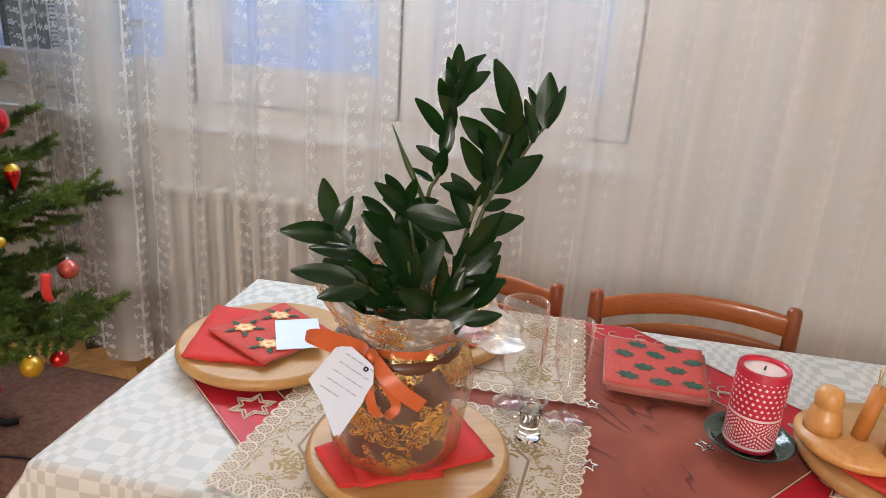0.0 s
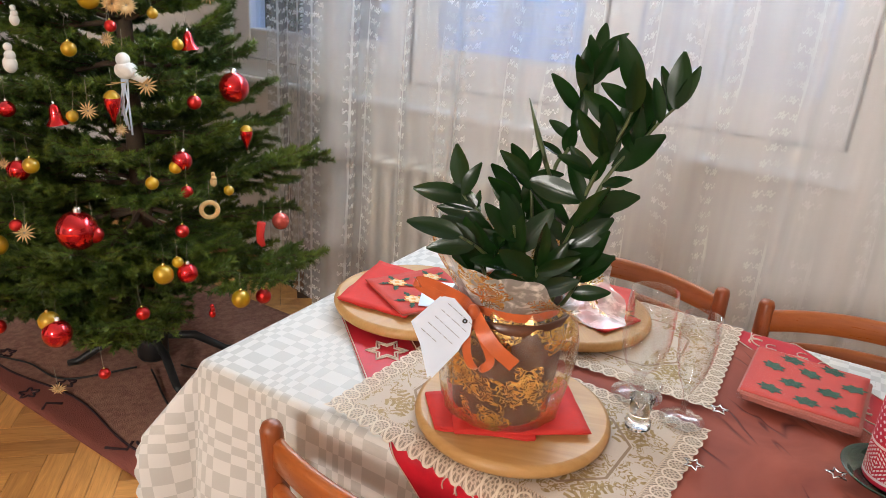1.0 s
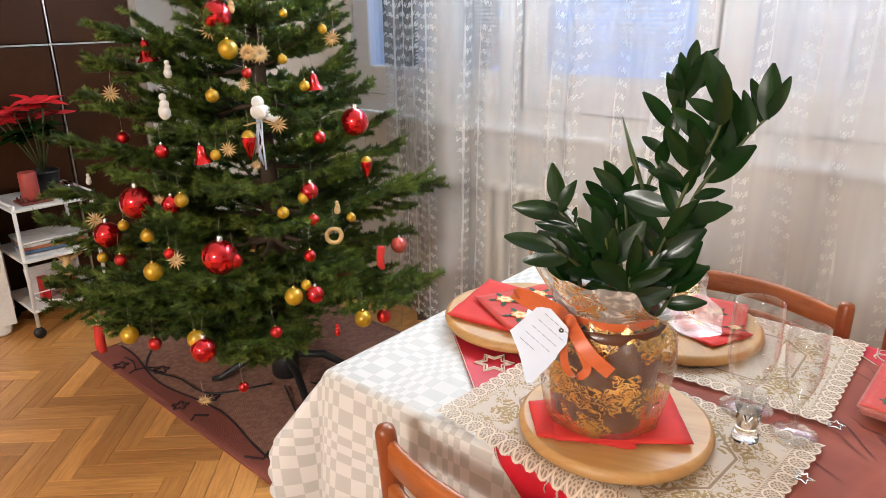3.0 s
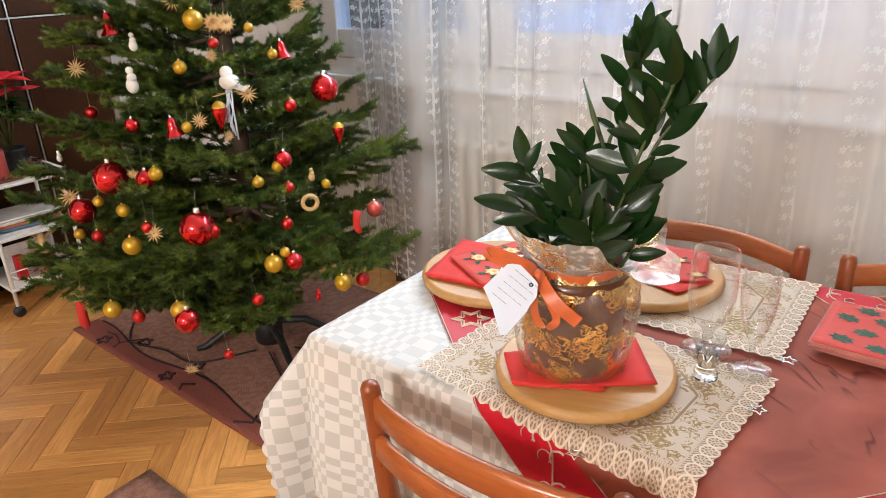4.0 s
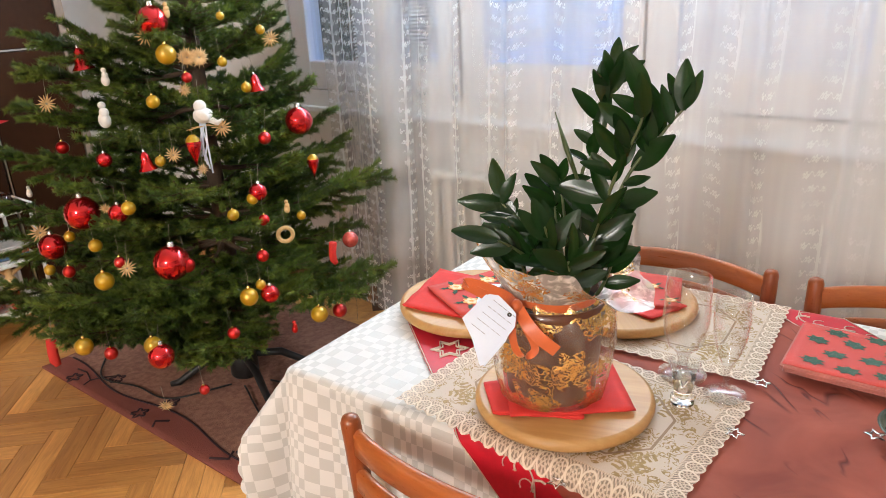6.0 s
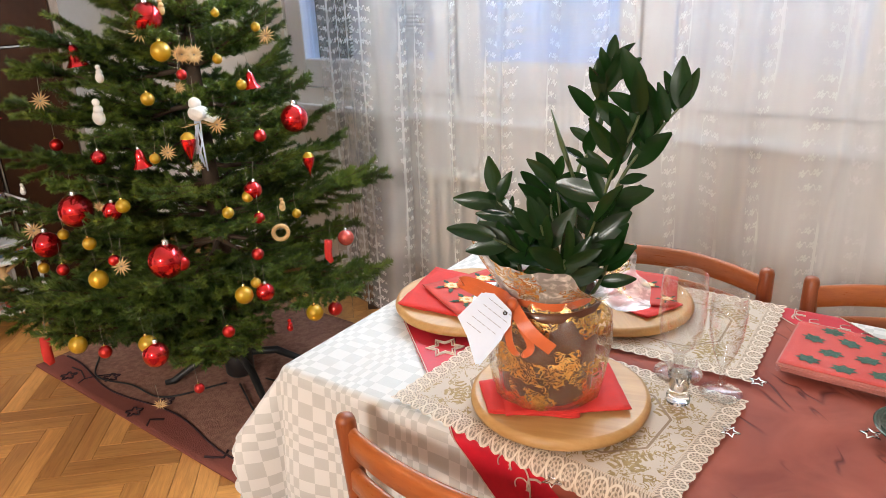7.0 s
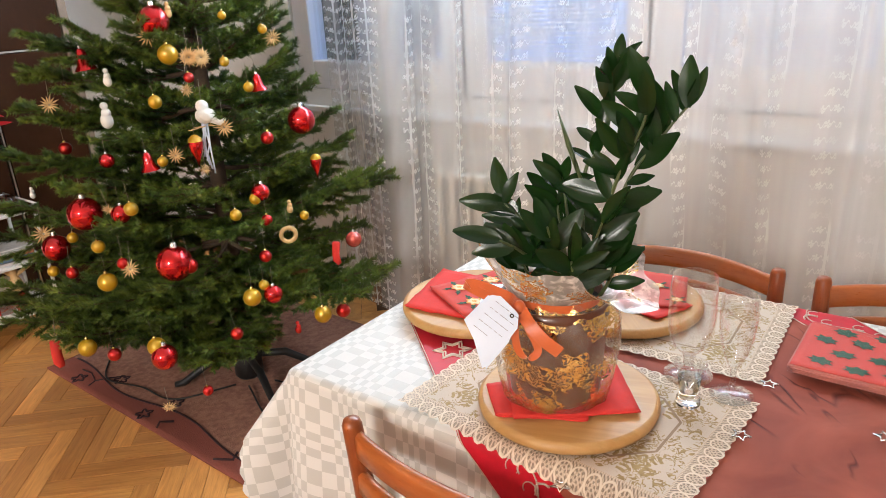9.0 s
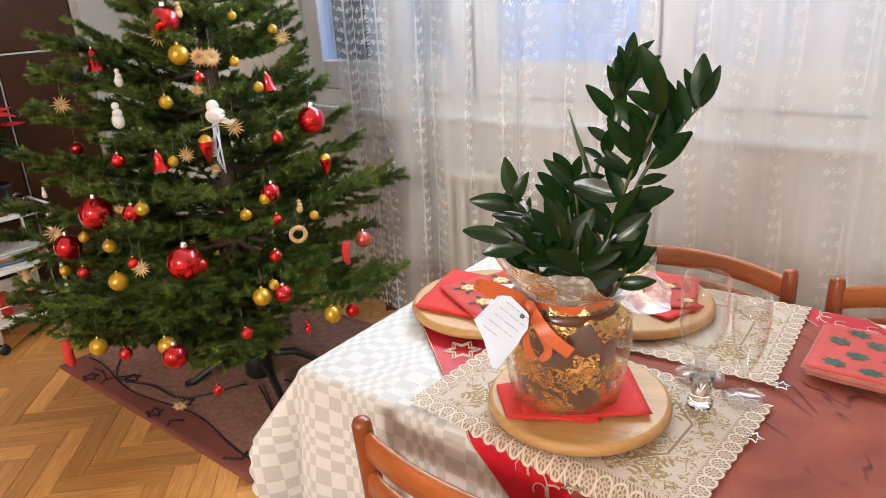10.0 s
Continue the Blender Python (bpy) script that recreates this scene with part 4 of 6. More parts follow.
def needles(pts, n, length):
    """Needles round a twig: thin blades that point forwards and out."""
    pts = np.asarray(pts, float)
    seg = np.diff(pts, axis=0)
    cum = np.r_[0, np.cumsum(np.linalg.norm(seg, axis=1))]
    s = nrng.uniform(0, cum[-1], n)
    k = np.clip(np.searchsorted(cum, s) - 1, 0, len(seg) - 1)
    d = seg[k] / np.linalg.norm(seg[k], axis=1)[:, None]
    base = pts[k] + d * (s - cum[k])[:, None]
    rnd = nrng.normal(size=(n, 3))
    rnd[:, 2] += 0.35
    out = rnd - d * np.sum(rnd * d, axis=1)[:, None]
    out /= np.linalg.norm(out, axis=1)[:, None]
    way = out * nrng.uniform(0.55, 0.85, n)[:, None] + d * nrng.uniform(0.35, 0.8, n)[:, None]
    L = length * nrng.uniform(0.65, 1.1, n)
    side = np.cross(way, nrng.normal(size=(n, 3)))
    side /= np.linalg.norm(side, axis=1)[:, None]
    a, b, c = base + side * 0.0017, base - side * 0.0017, base + way * L[:, None]
    return np.stack([a, b, c], 1).reshape(-1, 3)


def limb(base, tip, sag, fullness=1.0):
    """One branch: a tapered limb, its twigs and their needles."""
    base, tip = np.array(base, float), np.array(tip, float)
    L = np.linalg.norm(tip - base)
    ts = np.linspace(0, 1, 9)
    main = base + (tip - base) * ts[:, None]
    main[:, 2] += -sag * np.sin(np.pi * ts) * L + 0.0
    main += nrng.normal(scale=0.006, size=main.shape) * (ts[:, None] > 0)
    bm = tube([tuple(p) for p in main], [0.009 * (1 - 0.8 * t) * (0.6 + L * 0.7) for t in ts], 6)
    tri = [needles(main[3:], int(1500 * L), 0.023)]
    d = (tip - base) / L
    flat = np.cross(d, (0, 0, 1))
    flat /= np.linalg.norm(flat)
    n = int(8 + L * 21 * fullness)
    for k in range(n):
        s = 0.16 + 0.82 * (k + nrng.uniform(0, 0.7)) / n
        i = min(int(s * 8), 7)
        p = main[i] + (main[i + 1] - main[i]) * (s * 8 - i)
        sgn = 1 if k % 2 else -1
        tl = (0.05 + 0.40 * L * (1 - s) ** 0.8) * nrng.uniform(0.7, 1.15)
        way = d * nrng.uniform(0.55, 0.95) + flat * sgn * nrng.uniform(0.6, 1.0) + np.array((0, 0, nrng.uniform(-0.22, 0.24)))
        way /= np.linalg.norm(way)
        q = np.stack([p, p + way * tl * 0.5 + (0, 0, -0.01 * tl), p + way * tl + (0, 0, 0.06 * tl)])
        tube([tuple(v) for v in q], [0.0026, 0.002, 0.0012], 4, bm)
        tri.append(needles(q, int(tl * 1900) + 34, 0.022))
        if tl > 0.10:
            for sg in (-1, 1):
                w2 = way * 0.8 + np.cross(way, (0, 0, 1)) * sg * 0.6
                q0 = p + way * tl * nrng.uniform(0.35, 0.6)
                q2 = np.stack([q0, q0 + w2 * tl * 0.22, q0 + w2 * tl * 0.42])
                tri.append(needles(q2, int(tl * 850) + 22, 0.021))
    tri = np.concatenate(tri)
    me = bpy.data.meshes.new("branch")
    bm.to_mesh(me)
    bm.free()
    nb, nf = len(me.vertices), len(me.polygons)
    verts = np.empty(nb * 3)
    me.vertices.foreach_get("co", verts)
    faces = [tuple(p.vertices) for p in me.polygons] + [(nb + 3 * k, nb + 3 * k + 1, nb + 3 * k + 2) for k in range(len(tri) // 3)]
    bpy.data.meshes.remove(me)
    return sheet("branch", np.concatenate([verts.reshape(-1, 3), tri]), faces, [BARK, NEEDLE], tree, smooth=False, slots=[0] * nf + [1] * (len(tri) // 3))


def reach(z):
    return 0.70 * (2.15 - z) / 1.85


for tip in ((-1.195 + 0.06, 2.272 - 0.03, 0.74), (-0.87, 1.76, 0.515), (-1.318, 2.086, 1.075), (-1.263, 2.169, 0.875), (-1.364, 2.017, 1.245), (-1.79, 1.37, 1.285), (-1.86, 1.25, 0.955),
            (-1.90, 1.21, 0.79), (-1.93, 1.19, 0.68), (-1.82, 1.33, 1.08), (-1.80, 1.36, 1.20), (-1.84, 1.14, 0.50), (-1.22, 1.29, 0.55), (-1.06, 1.42, 0.43), (-1.36, 1.22, 0.57), (-1.60, 1.17, 0.52), (-1.10, 1.35, 0.40), (-1.72, 1.10, 0.47), (-1.48, 1.14, 0.46), (-1.98, 1.20, 0.50), (-1.24, 1.38, 0.36), (-1.30, 1.30, 0.44)):
    v = Vector(tip) - Vector((TX, TY, 0))
    rise = 0.10 + 0.12 * v.z
    limb((0, 0, v.z - rise * 0.25), tuple(v), 0.09, 1.2)
z, turn = 0.50, 0.4
while z < 2.05:
    n = 7 if z < 1.0 else 6 if z < 1.6 else 5
    for k in range(n):
        a = turn + 6.2832 * k / n + nrng.uniform(-0.22, 0.22)
        L = reach(z) * nrng.uniform(0.72, 1.0)
        limb((0, 0, z - 0.04), (L * math.cos(a), L * math.sin(a), z + nrng.uniform(-0.05, 0.07) + 0.10 * (z - 0.4)), 0.07)
    turn += 0.55
    z += 0.098 if z < 1.4 else 0.13
for k in range(4):
    limb((0, 0, 1.95 + 0.03 * k), (0.12 * math.cos(k * 1.7), 0.12 * math.sin(k * 1.7), 2.1 + 0.02 * k), 0.03)
stand = lathe([(0, 0.02), (0.045, 0.02), (0.052, 0.03), (0.052, 0.14), (0.044, 0.145), (0.044, 0.10), (0, 0.10)], 20)
part("stand_cup", stand, BLACK, tree, "black plastic stand cup")
for a in (5.95, 4.02, 2.2, 0.9):
    c, s = math.cos(a), math.sin(a)
    part("stand_foot", tube([(0.04 * c, 0.04 * s, 0.10), (0.14 * c, 0.14 * s, 0.09), (0.24 * c, 0.24 * s, 0.025), (0.27 * c, 0.27 * s, 0.022)], [0.014, 0.015, 0.013, 0.010], 8), BLACK, tree, "black curved stand foot")

# ---------- tree ornaments ----------
def hook(o, top, up=0.055):
    part("string", tube([(0, 0, top), (0.002, 0.001, top + up * 0.5), (0, 0, top + up)], 0.0005, 4), THREAD, o)


def bauble(x, y, z, r, mat, label, cap=SILVER, loop=0.05):
    o = thing("bauble", label, "tree ornament", pose(x, y, z, rng.uniform(-6, 6), rng.uniform(-6, 6), rng.uniform(0, 360)), "baubles on the tree")
    part("glass_ball", ball(r, seg=24), mat, o)
    part("cap", lathe([(0, r + 0.30 * r), (r * 0.16, r + 0.30 * r), (r * 0.19, r + 0.04), (r * 0.19, r * 0.95)] if r > 0.2 else [(0, r * 1.26), (r * 0.14, r * 1.24), (r * 0.19, r * 1.15), (r * 0.21, r * 0.94)], 12), cap, o, "small metal cap")
    hook(o, r * 1.24, loop)
    return o


for x, y, z, r in ((-1.340, 1.547, 1.303, 0.042), (-1.479, 1.306, 0.794, 0.049), (-1.660, 1.278, 0.666, 0.041), (-1.186, 1.382, 0.673, 0.050), (-1.121, 1.839, 0.994, 0.042), (-1.170, 1.290, 0.429, 0.036), (-1.345, 1.343, 0.803, 0.027), (-1.084, 1.625, 0.828, 0.026), (-1.006, 1.559, 0.554, 0.027), (-1.416, 1.371, 0.941, 0.021)):
    bauble(x, y, z, r, RED_BALL, "shiny red glass bauble with a metal cap, on the tree")
for x, y, z, r in ((-0.923, 1.742, 0.448, 0.022), (-1.713, 1.397, 0.944, 0.020), (-1.059, 1.614, 0.751, 0.017), (-1.037, 1.575, 0.658, 0.018), (-1.303, 1.217, 0.432, 0.019), (-1.508, 1.244, 0.627, 0.018), (-1.040, 1.443, 0.469, 0.018), (-1.113, 1.697, 0.968, 0.019), (-1.063, 1.337, 0.333, 0.015), (-1.244, 1.563, 1.151, 0.015), (-1.316, 1.303, 0.675, 0.016), (-1.155, 1.408, 0.663, 0.022)):
    bauble(x, y, z, r, RED_SATIN_BALL, "small satin red apple bauble, on the tree", GOLD, 0.06)
for x, y, z, r in ((-1.303, 1.484, 1.093, 0.019), (-1.260, 1.448, 0.938, 0.015), (-1.297, 1.545, 1.214, 0.028), (-1.101, 1.543, 0.780, 0.017), (-1.027, 1.725, 0.739, 0.014), (-1.317, 1.360, 0.817, 0.020), (-1.531, 1.278, 0.721, 0.016), (-1.405, 1.288, 0.713, 0.019), (-1.358, 1.269, 0.621, 0.027), (-1.659, 1.252, 0.598, 0.017), (-1.032, 1.506, 0.558, 0.026), (-1.024, 1.545, 0.583, 0.015)):
    bauble(x, y, z, r, YELLOW_BALL, "small yellow thread-wound bauble, on the tree", GOLD)
for x, y, z, r in ((-0.938, 1.674, 0.459, 0.026), (-1.400, 1.190, 0.438, 0.026), (-1.087, 1.606, 0.813, 0.017), (-1.193, 1.286, 0.457, 0.026), (-1.207, 1.659, 1.184, 0.014), (-1.165, 1.697, 1.110, 0.015), (-1.211, 1.810, 1.261, 0.014), (-1.237, 1.696, 1.306, 0.012)):
    bauble(x, y, z, r, YELLOW_BALL, "small yellow thread-wound bauble, on the tree", GOLD)
for x, y, z, h in ((-1.610, 1.461, 1.207, 0.033), (-1.292, 1.424, 0.942, 0.027), (-1.165, 1.731, 1.121, 0.025)):
    o = thing("bell_ornament", "shiny red glass bell ornament, on the tree", "tree ornament", pose(x, y, z, 4, -5, 0), "red bells")
    part("bell", lathe([(h * 0.98, -h), (h * 0.94, -h * 0.9), (h * 0.62, -h * 0.5), (h * 0.52, 0), (h * 0.45, h * 0.5), (h * 0.25, h * 0.85), (0, h * 0.92)], 20), RED_BALL, o)
    part("cap", lathe([(h * 0.13, h * 0.85), (h * 0.13, h * 1.12), (0, h * 1.15)], 10), SILVER, o)
    hook(o, h * 1.1)
for x, y, z, r, h in ((-1.072, 1.834, 0.866, 0.018, 0.045), (-1.200, 1.520, 0.966, 0.021, 0.055)):
    o = thing("drop_ornament", "red drop-shaped glass ornament with a yellow top, on the tree", "tree ornament", pose(x, y, z))
    part("drop", lathe([(0, -h), (r * 0.3, -h * 0.6), (r * 0.85, -h * 0.1), (r, h * 0.25), (r * 0.95, h * 0.35)], 18), RED_BALL, o)
    part("top", lathe([(r * 0.96, h * 0.352), (r * 0.85, h * 0.50), (r * 0.4, h * 0.66), (0, h * 0.70)], 18), YELLOW_BALL, o, "yellow top")
    hook(o, h * 0.68)


def straw_star(x, y, z, r, label="golden straw star ornament, on the tree", spikes=14):
    yaw = math.degrees(math.atan2(0.435 - y, 0.517 - x)) + 90
    o = thing("straw_star", label, "tree ornament", pose(x, y, z, 90 + rng.uniform(-25, 25), 0, yaw + rng.uniform(-30, 30)), "straw stars")
    bm = bmesh.new()
    for k in range(spikes):
        a = 6.2832 * k / spikes
        L = r * (1.0 if k % 2 else 0.82)
        c, s = math.cos(a), math.sin(a)
        tube([(0.1 * L * c, 0.1 * L * s, 0.001 * (k % 3)), (0.6 * L * c, 0.6 * L * s, 0.002), (L * c, L * s, 0)], [r * 0.05, r * 0.085, r * 0.02], 5, bm)
    part("ray_burst", bm, STRAW, o)
    part("knot", ball(r * 0.16, seg=10, scale=(1, 1, 0.6)), THREAD, o)
    part("string", tube([(0, r * 0.1, 0), (0, r + 0.05, 0.0)], 0.0007, 4), THREAD, o)


for x, y, z, r in ((-1.721, 1.385, 1.079, 0.032), (-1.236, 1.476, 0.952, 0.026), (-1.295, 1.310, 0.659, 0.029), (-1.206, 1.839, 1.233, 0.030), (-1.779, 1.297, 0.685, 0.036), (-1.135, 1.256, 0.300, 0.022), (-1.165, 1.596, 1.014, 0.031), (-1.243, 1.550, 1.119, 0.021), (-1.552, 1.170, 0.430, 0.028), (-1.347, 1.524, 1.264, 0.030), (-1.174, 1.520, 0.909, 0.018), (-1.377, 1.328, 0.815, 0.021)):
    straw_star(x, y, z, r)
for x, y, z in ((-1.255, 1.581, 1.204), (-1.235, 1.605, 1.201)):
    straw_star(x, y, z, 0.030, "pleated straw rosette ornament, on the tree", 26)


def wreath_ornament(x, y, z, r):
    o = thing("straw_wreath", "small plaited straw ring ornament, on the tree", "tree ornament", pose(x, y, z, 90, 0, 55))
    for ph0 in (0.0, 3.1416):
        pts = []
        for k in range(97):
            a = 6.2832 * k / 96
            q = a * 14 + ph0
            pts.append(((r + 0.0035 * math.cos(q)) * math.cos(a), (r + 0.0035 * math.cos(q)) * math.sin(a), 0.0035 * math.sin(q)))
        part("plait", tube(pts, 0.0034, 6), STRAW, o)
    part("string", tube([(0, r, 0), (0, r + 0.06, 0)], 0.0007, 4), THREAD, o)


wreath_ornament(-1.026, 1.657, 0.700, 0.021)


def felt_figure(x, y, z, h, label, mat=FELT):
    o = tagged(part("felt_ornament", ball(h * 0.30, ball(h * 0.42, ball(h * 0.24, m=pose(0, 0, h * 0.95)), pose(0, 0, 0), scale=(1, 0.9, 1.2)), pose(0.1 * h, 0, h * 0.5)), mat), label, "tree ornament")
    o.matrix_world = pose(x, y, z)
    return o


felt_figure(-1.454, 1.441, 1.150, 0.030, "small white felt snow figure ornament, on the tree")
felt_figure(-1.442, 1.409, 1.045, 0.044, "white felt figure ornament with a long body, on the tree")
felt_figure(-1.047, 1.691, 0.765, 0.024, "small straw angel ornament, on the tree", mat=STRAW)
felt_figure(-1.780, 1.296, 0.812, 0.022, "small cream figure ornament, on the tree", mat=FELT)
felt_figure(-0.956, 1.590, 0.440, 0.024, "small red and white felt figure ornament, on the tree", mat=RED_SATIN_BALL)
felt_figure(-1.315, 1.579, 1.320, 0.026, "small brown felt figure ornament, on the tree", mat=STRAW)
# a white bird with ribbons that hang below it
bird = thing("bird_ornament", "white feathered bird ornament with trailing silver ribbons, on the tree", "tree ornament", pose(-1.205, 1.567, 1.048, 0, 0, 30))
bm = ball(0.0235, ball(0.0175, m=pose(-0.004, 0, 0.026)), scale=(1.15, 1.0, 0.95))
part("body", bm, FELT, bird)
for y in (-0.0065, 0.0065):
    part("eye", ball(0.0026, m=pose(-0.0195, y - 0.004, 0.030), seg=10), BLACK, bird, "small black bead eye")
for sg in (-1, 1):
    part("wing", ball(0.018, m=pose(0.008, sg * 0.021, 0.002, 0, 25, 0), seg=14, scale=(1.25, 0.35, 0.75)), FELT, bird)
part("string", tube([(-0.004, 0, 0.042), (-0.002, 0, 0.10)], 0.0006, 4), THREAD, bird)
part("tail", tube([(0.02, 0, -0.01), (0.04, 0.004, -0.022), (0.056, 0.006, -0.012)], [0.012, 0.008, 0.004], 8), FELT, bird)
rib = bmesh.new()
for k in range(5):
    tube([(0.004 * k - 0.01, -0.004, -0.021), (0.012 * math.sin(k * 2), -0.022, -0.075), (0.006 * k - 0.008, -0.026, -0.11 - 0.012 * k)], 0.0026, 4, rib)
part("ribbon", rib, PAPER, bird, "thin silver ribbon")
twig = bmesh.new()
for k in range(9):
    a = k * 0.7
    tube([(0, 0, -0.028), (0.05 * math.cos(a), 0.05 * math.sin(a), -0.030 + 0.008 * math.sin(k))], 0.0012, 4, twig)
part("nest_twigs", twig, STRAW, bird)
# crystal drop, striped ball, red stocking ornaments
o = thing("crystal_ornament", "clear faceted icicle ornament on a ribbon, on the tree", "tree ornament", pose(-1.691, 1.430, 1.10))
part("icicle", lathe([(0, -0.05), (0.006, -0.03), (0.014, -0.012), (0.007, 0.0), (0.016, 0.012), (0.006, 0.03), (0, 0.045)], 7), GLASS, o, smooth=False)
hook(o, 0.044, 0.09)
bauble(-0.995, 1.884, 0.620, 0.026, plain("pink_striped_glass", (0.62, 0.10, 0.08), 0.2, 0.3, vary=0.5, scale=18, Coat_Weight=1.0), "pink and red striped glass bauble, on the tree")
for x, y, z, h in ((-0.978, 1.787, 0.608, 0.035), (-1.558, 1.163, 0.385, 0.045)):
    o = thing("felt_stocking", "small red felt stocking ornament, on the tree", "tree ornament", pose(x, y, z, 0, 8, 30))
    part("stocking", tube([(0, 0, h), (0, 0, 0), (0.004, 0, -h * 0.6), (0.014, 0, -h * 0.95)], [h * 0.34, h * 0.32, h * 0.33, h * 0.2], 10), RED_NAPKIN, o)
    hook(o, h)


# ---------- on the table ----------
BZ = TZ + 0.012


def round_board(x, y, turn, size=1.0):
    o = tagged(part("serving_board", lathe([(0, 0), (0.138, 0), (0.1455, 0.004), (0.1475, 0.010), (0.1455, 0.016), (0.139, 0.0195), (0, 0.0195)], 72), BEECH), "round light beech serving board on the laid table", "serving board", "round boards")
    o.matrix_world = pose(x, y, BZ, 0, 0, turn) @ Matrix.Diagonal((size, size, 1, 1))
    for p in o.data.polygons:
        p.use_smooth = abs(p.normal.z) < 0.9
    return o


round_board(0.101, 1.233, 20, 0.895)
round_board(-0.203, 1.440, 75)
round_board(0.030, 1.585, 130)
round_board(0.757, 1.415, 10)
NZ = BZ + 0.0205


def napkin(corners, z, mat, layers, name, label, droop=0.003, edge=None):
    """A paper napkin folded flat, in a few thin layers; corners in order round it."""
    o = thing(name, label, "napkin", pose(corners[0][0], corners[0][1], z), "napkins on the table")
    c = [Vector((x - corners[0][0], y - corners[0][1], 0)) for x, y in corners]
    n = 12
    for k in range(layers):
        g = 0.0016 * k
        shift = Vector((rng.uniform(-1, 1), rng.uniform(-1, 1), 0)) * 0.0012 * k
        vs = []
        for i in range(n + 1):
            for j in range(n + 1):
                u, v = i / n, j / n
                p = c[0] * (1 - u) * (1 - v) + c[1] * u * (1 - v) + c[2] * u * v + c[3] * (1 - u) * v
                lift = droop * ((2 * u - 1) ** 4 + (2 * v - 1) ** 4) * (0.4 + 0.8 * noise.noise(Vector((p.x * 30, p.y * 30, k)))) + 0.001 * noise.noise(Vector((p.x * 60, p.y * 60, 3)))
                vs.append((p.x + shift.x, p.y + shift.y, g + max(0, lift)))
        ob = sheet("paper_layer", vs, grid_faces(n + 1, n + 1), mat, o, "pale paper edge" if edge and k < layers - 1 else "")
        if edge and k < layers - 1:
            ob.data.materials[0] = edge
        mod = ob.modifiers.new("thick", "SOLIDIFY")
        mod.thickness, mod.offset = 0.0012, 1
    return o, c


def between(c, u, v):
    return c[0] * (1 - u) * (1 - v) + c[1] * u * (1 - v) + c[2] * u * v + c[3] * (1 - u) * v


def print_rose(o, c, u, v, z, s):
    """A printed cream flower between pointed green leaves, as thin coloured shapes."""
    p = between(c, u, v)
    leaves = bmesh.new()
    for k in range(5):
        a = 0.5 + k * 1.2566 + 30 * s
        d, e = Vector((math.cos(a), math.sin(a), 0)), Vector((-math.sin(a), math.cos(a), 0))
        rim = []
        for q, wd in ((0.35, 0.0), (0.55, 0.16), (0.68, 0.09), (0.80, 0.17), (0.92, 0.07), (1.12, 0.0), (0.92, -0.07), (0.80, -0.17), (0.68, -0.09), (0.55, -0.16)):
            w = p + d * (q * s) + e * (wd * s)
            rim.append(leaves.verts.new((w.x, w.y, z)))
        leaves.faces.new(rim)
    part("printed_leaf", leaves, HOLLY, o, smooth=False)
    for mat, r0, r1, h, count in ((ORANGE_PRINT, 0.40, 0.58, 0.0003, 7), (CREAM, 0.28, 0.44, 0.0006, 6), (ORANGE_PRINT, 0.10, 0.18, 0.0009, 5)):
        bm = bmesh.new()
        ring = []
        for k in range(48):
            a = k * 6.28319 / 48
            rr = s * (r0 + (r1 - r0) * abs(math.sin(count * a / 2 + s * 90)))
            ring.append(bm.verts.new((p.x + rr * math.cos(a), p.y + rr * math.sin(a) * 0.85, z + h)))
        bm.faces.new(ring)
        part("printed_petal", bm, mat, o, smooth=False)


# board with the plant: two red napkins crossed
napkin([(-0.006, 1.178), (0.050, 1.119), (0.162, 1.176), (0.095, 1.305)], NZ, RED_NAPKIN, 2, "red_napkin", "plain red paper napkin folded under the plant")
napkin([(0.078, 1.122), (0.215, 1.230), (0.135, 1.330), (0.000, 1.225)], NZ + 0.0036, RED_NAPKIN, 2, "red_napkin", "plain red paper napkin laid crosswise under the plant", 0.002)
# side board: red napkin, printed napkin, white card
napkin([(-0.290, 1.326), (-0.160, 1.346), (-0.180, 1.520), (-0.340, 1.512)], NZ, RED_NAPKIN, 3, "red_napkin", "plain red paper napkin folded on a round board")
o, c = napkin([(-0.296, 1.410), (-0.160, 1.338), (-0.095, 1.470), (-0.227, 1.551)], NZ + 0.0062, RED_PRINT, 3, "printed_napkin", "red paper napkin printed with candle roses, on a round board", 0.002, PALE_RED)
for u, v in ((0.24, 0.30), (0.72, 0.28), (0.25, 0.76), (0.74, 0.74)):
    print_rose(o, c, u, v, 0.0062, 0.032)
card = tagged(part("folded_card", box(-0.055, -0.036, 0, 0.05, 0.036, 0.0016, 0.0004), PAPER, smooth=False), "blank white paper card on the printed napkin", "card")
card.matrix_world = pose(-0.150, 1.440, NZ + 0.0128, 0, 0, -62)
# far board
napkin([(0.125, 1.516), (0.158, 1.600), (0.020, 1.660), (-0.055, 1.560)], NZ, RED_NAPKIN, 2, "red_napkin", "plain red paper napkin folded on the far board")
o, c = napkin([(0.022, 1.520), (0.152, 1.580), (0.110, 1.712), (-0.035, 1.700)], NZ + 0.0036, RED_PRINT, 2, "printed_napkin", "red paper napkin printed with a candle and holly", 0.002)
print_rose(o, c, 0.62, 0.58, 0.0046, 0.024)
print_rose(o, c, 0.88, 0.20, 0.0046, 0.020)

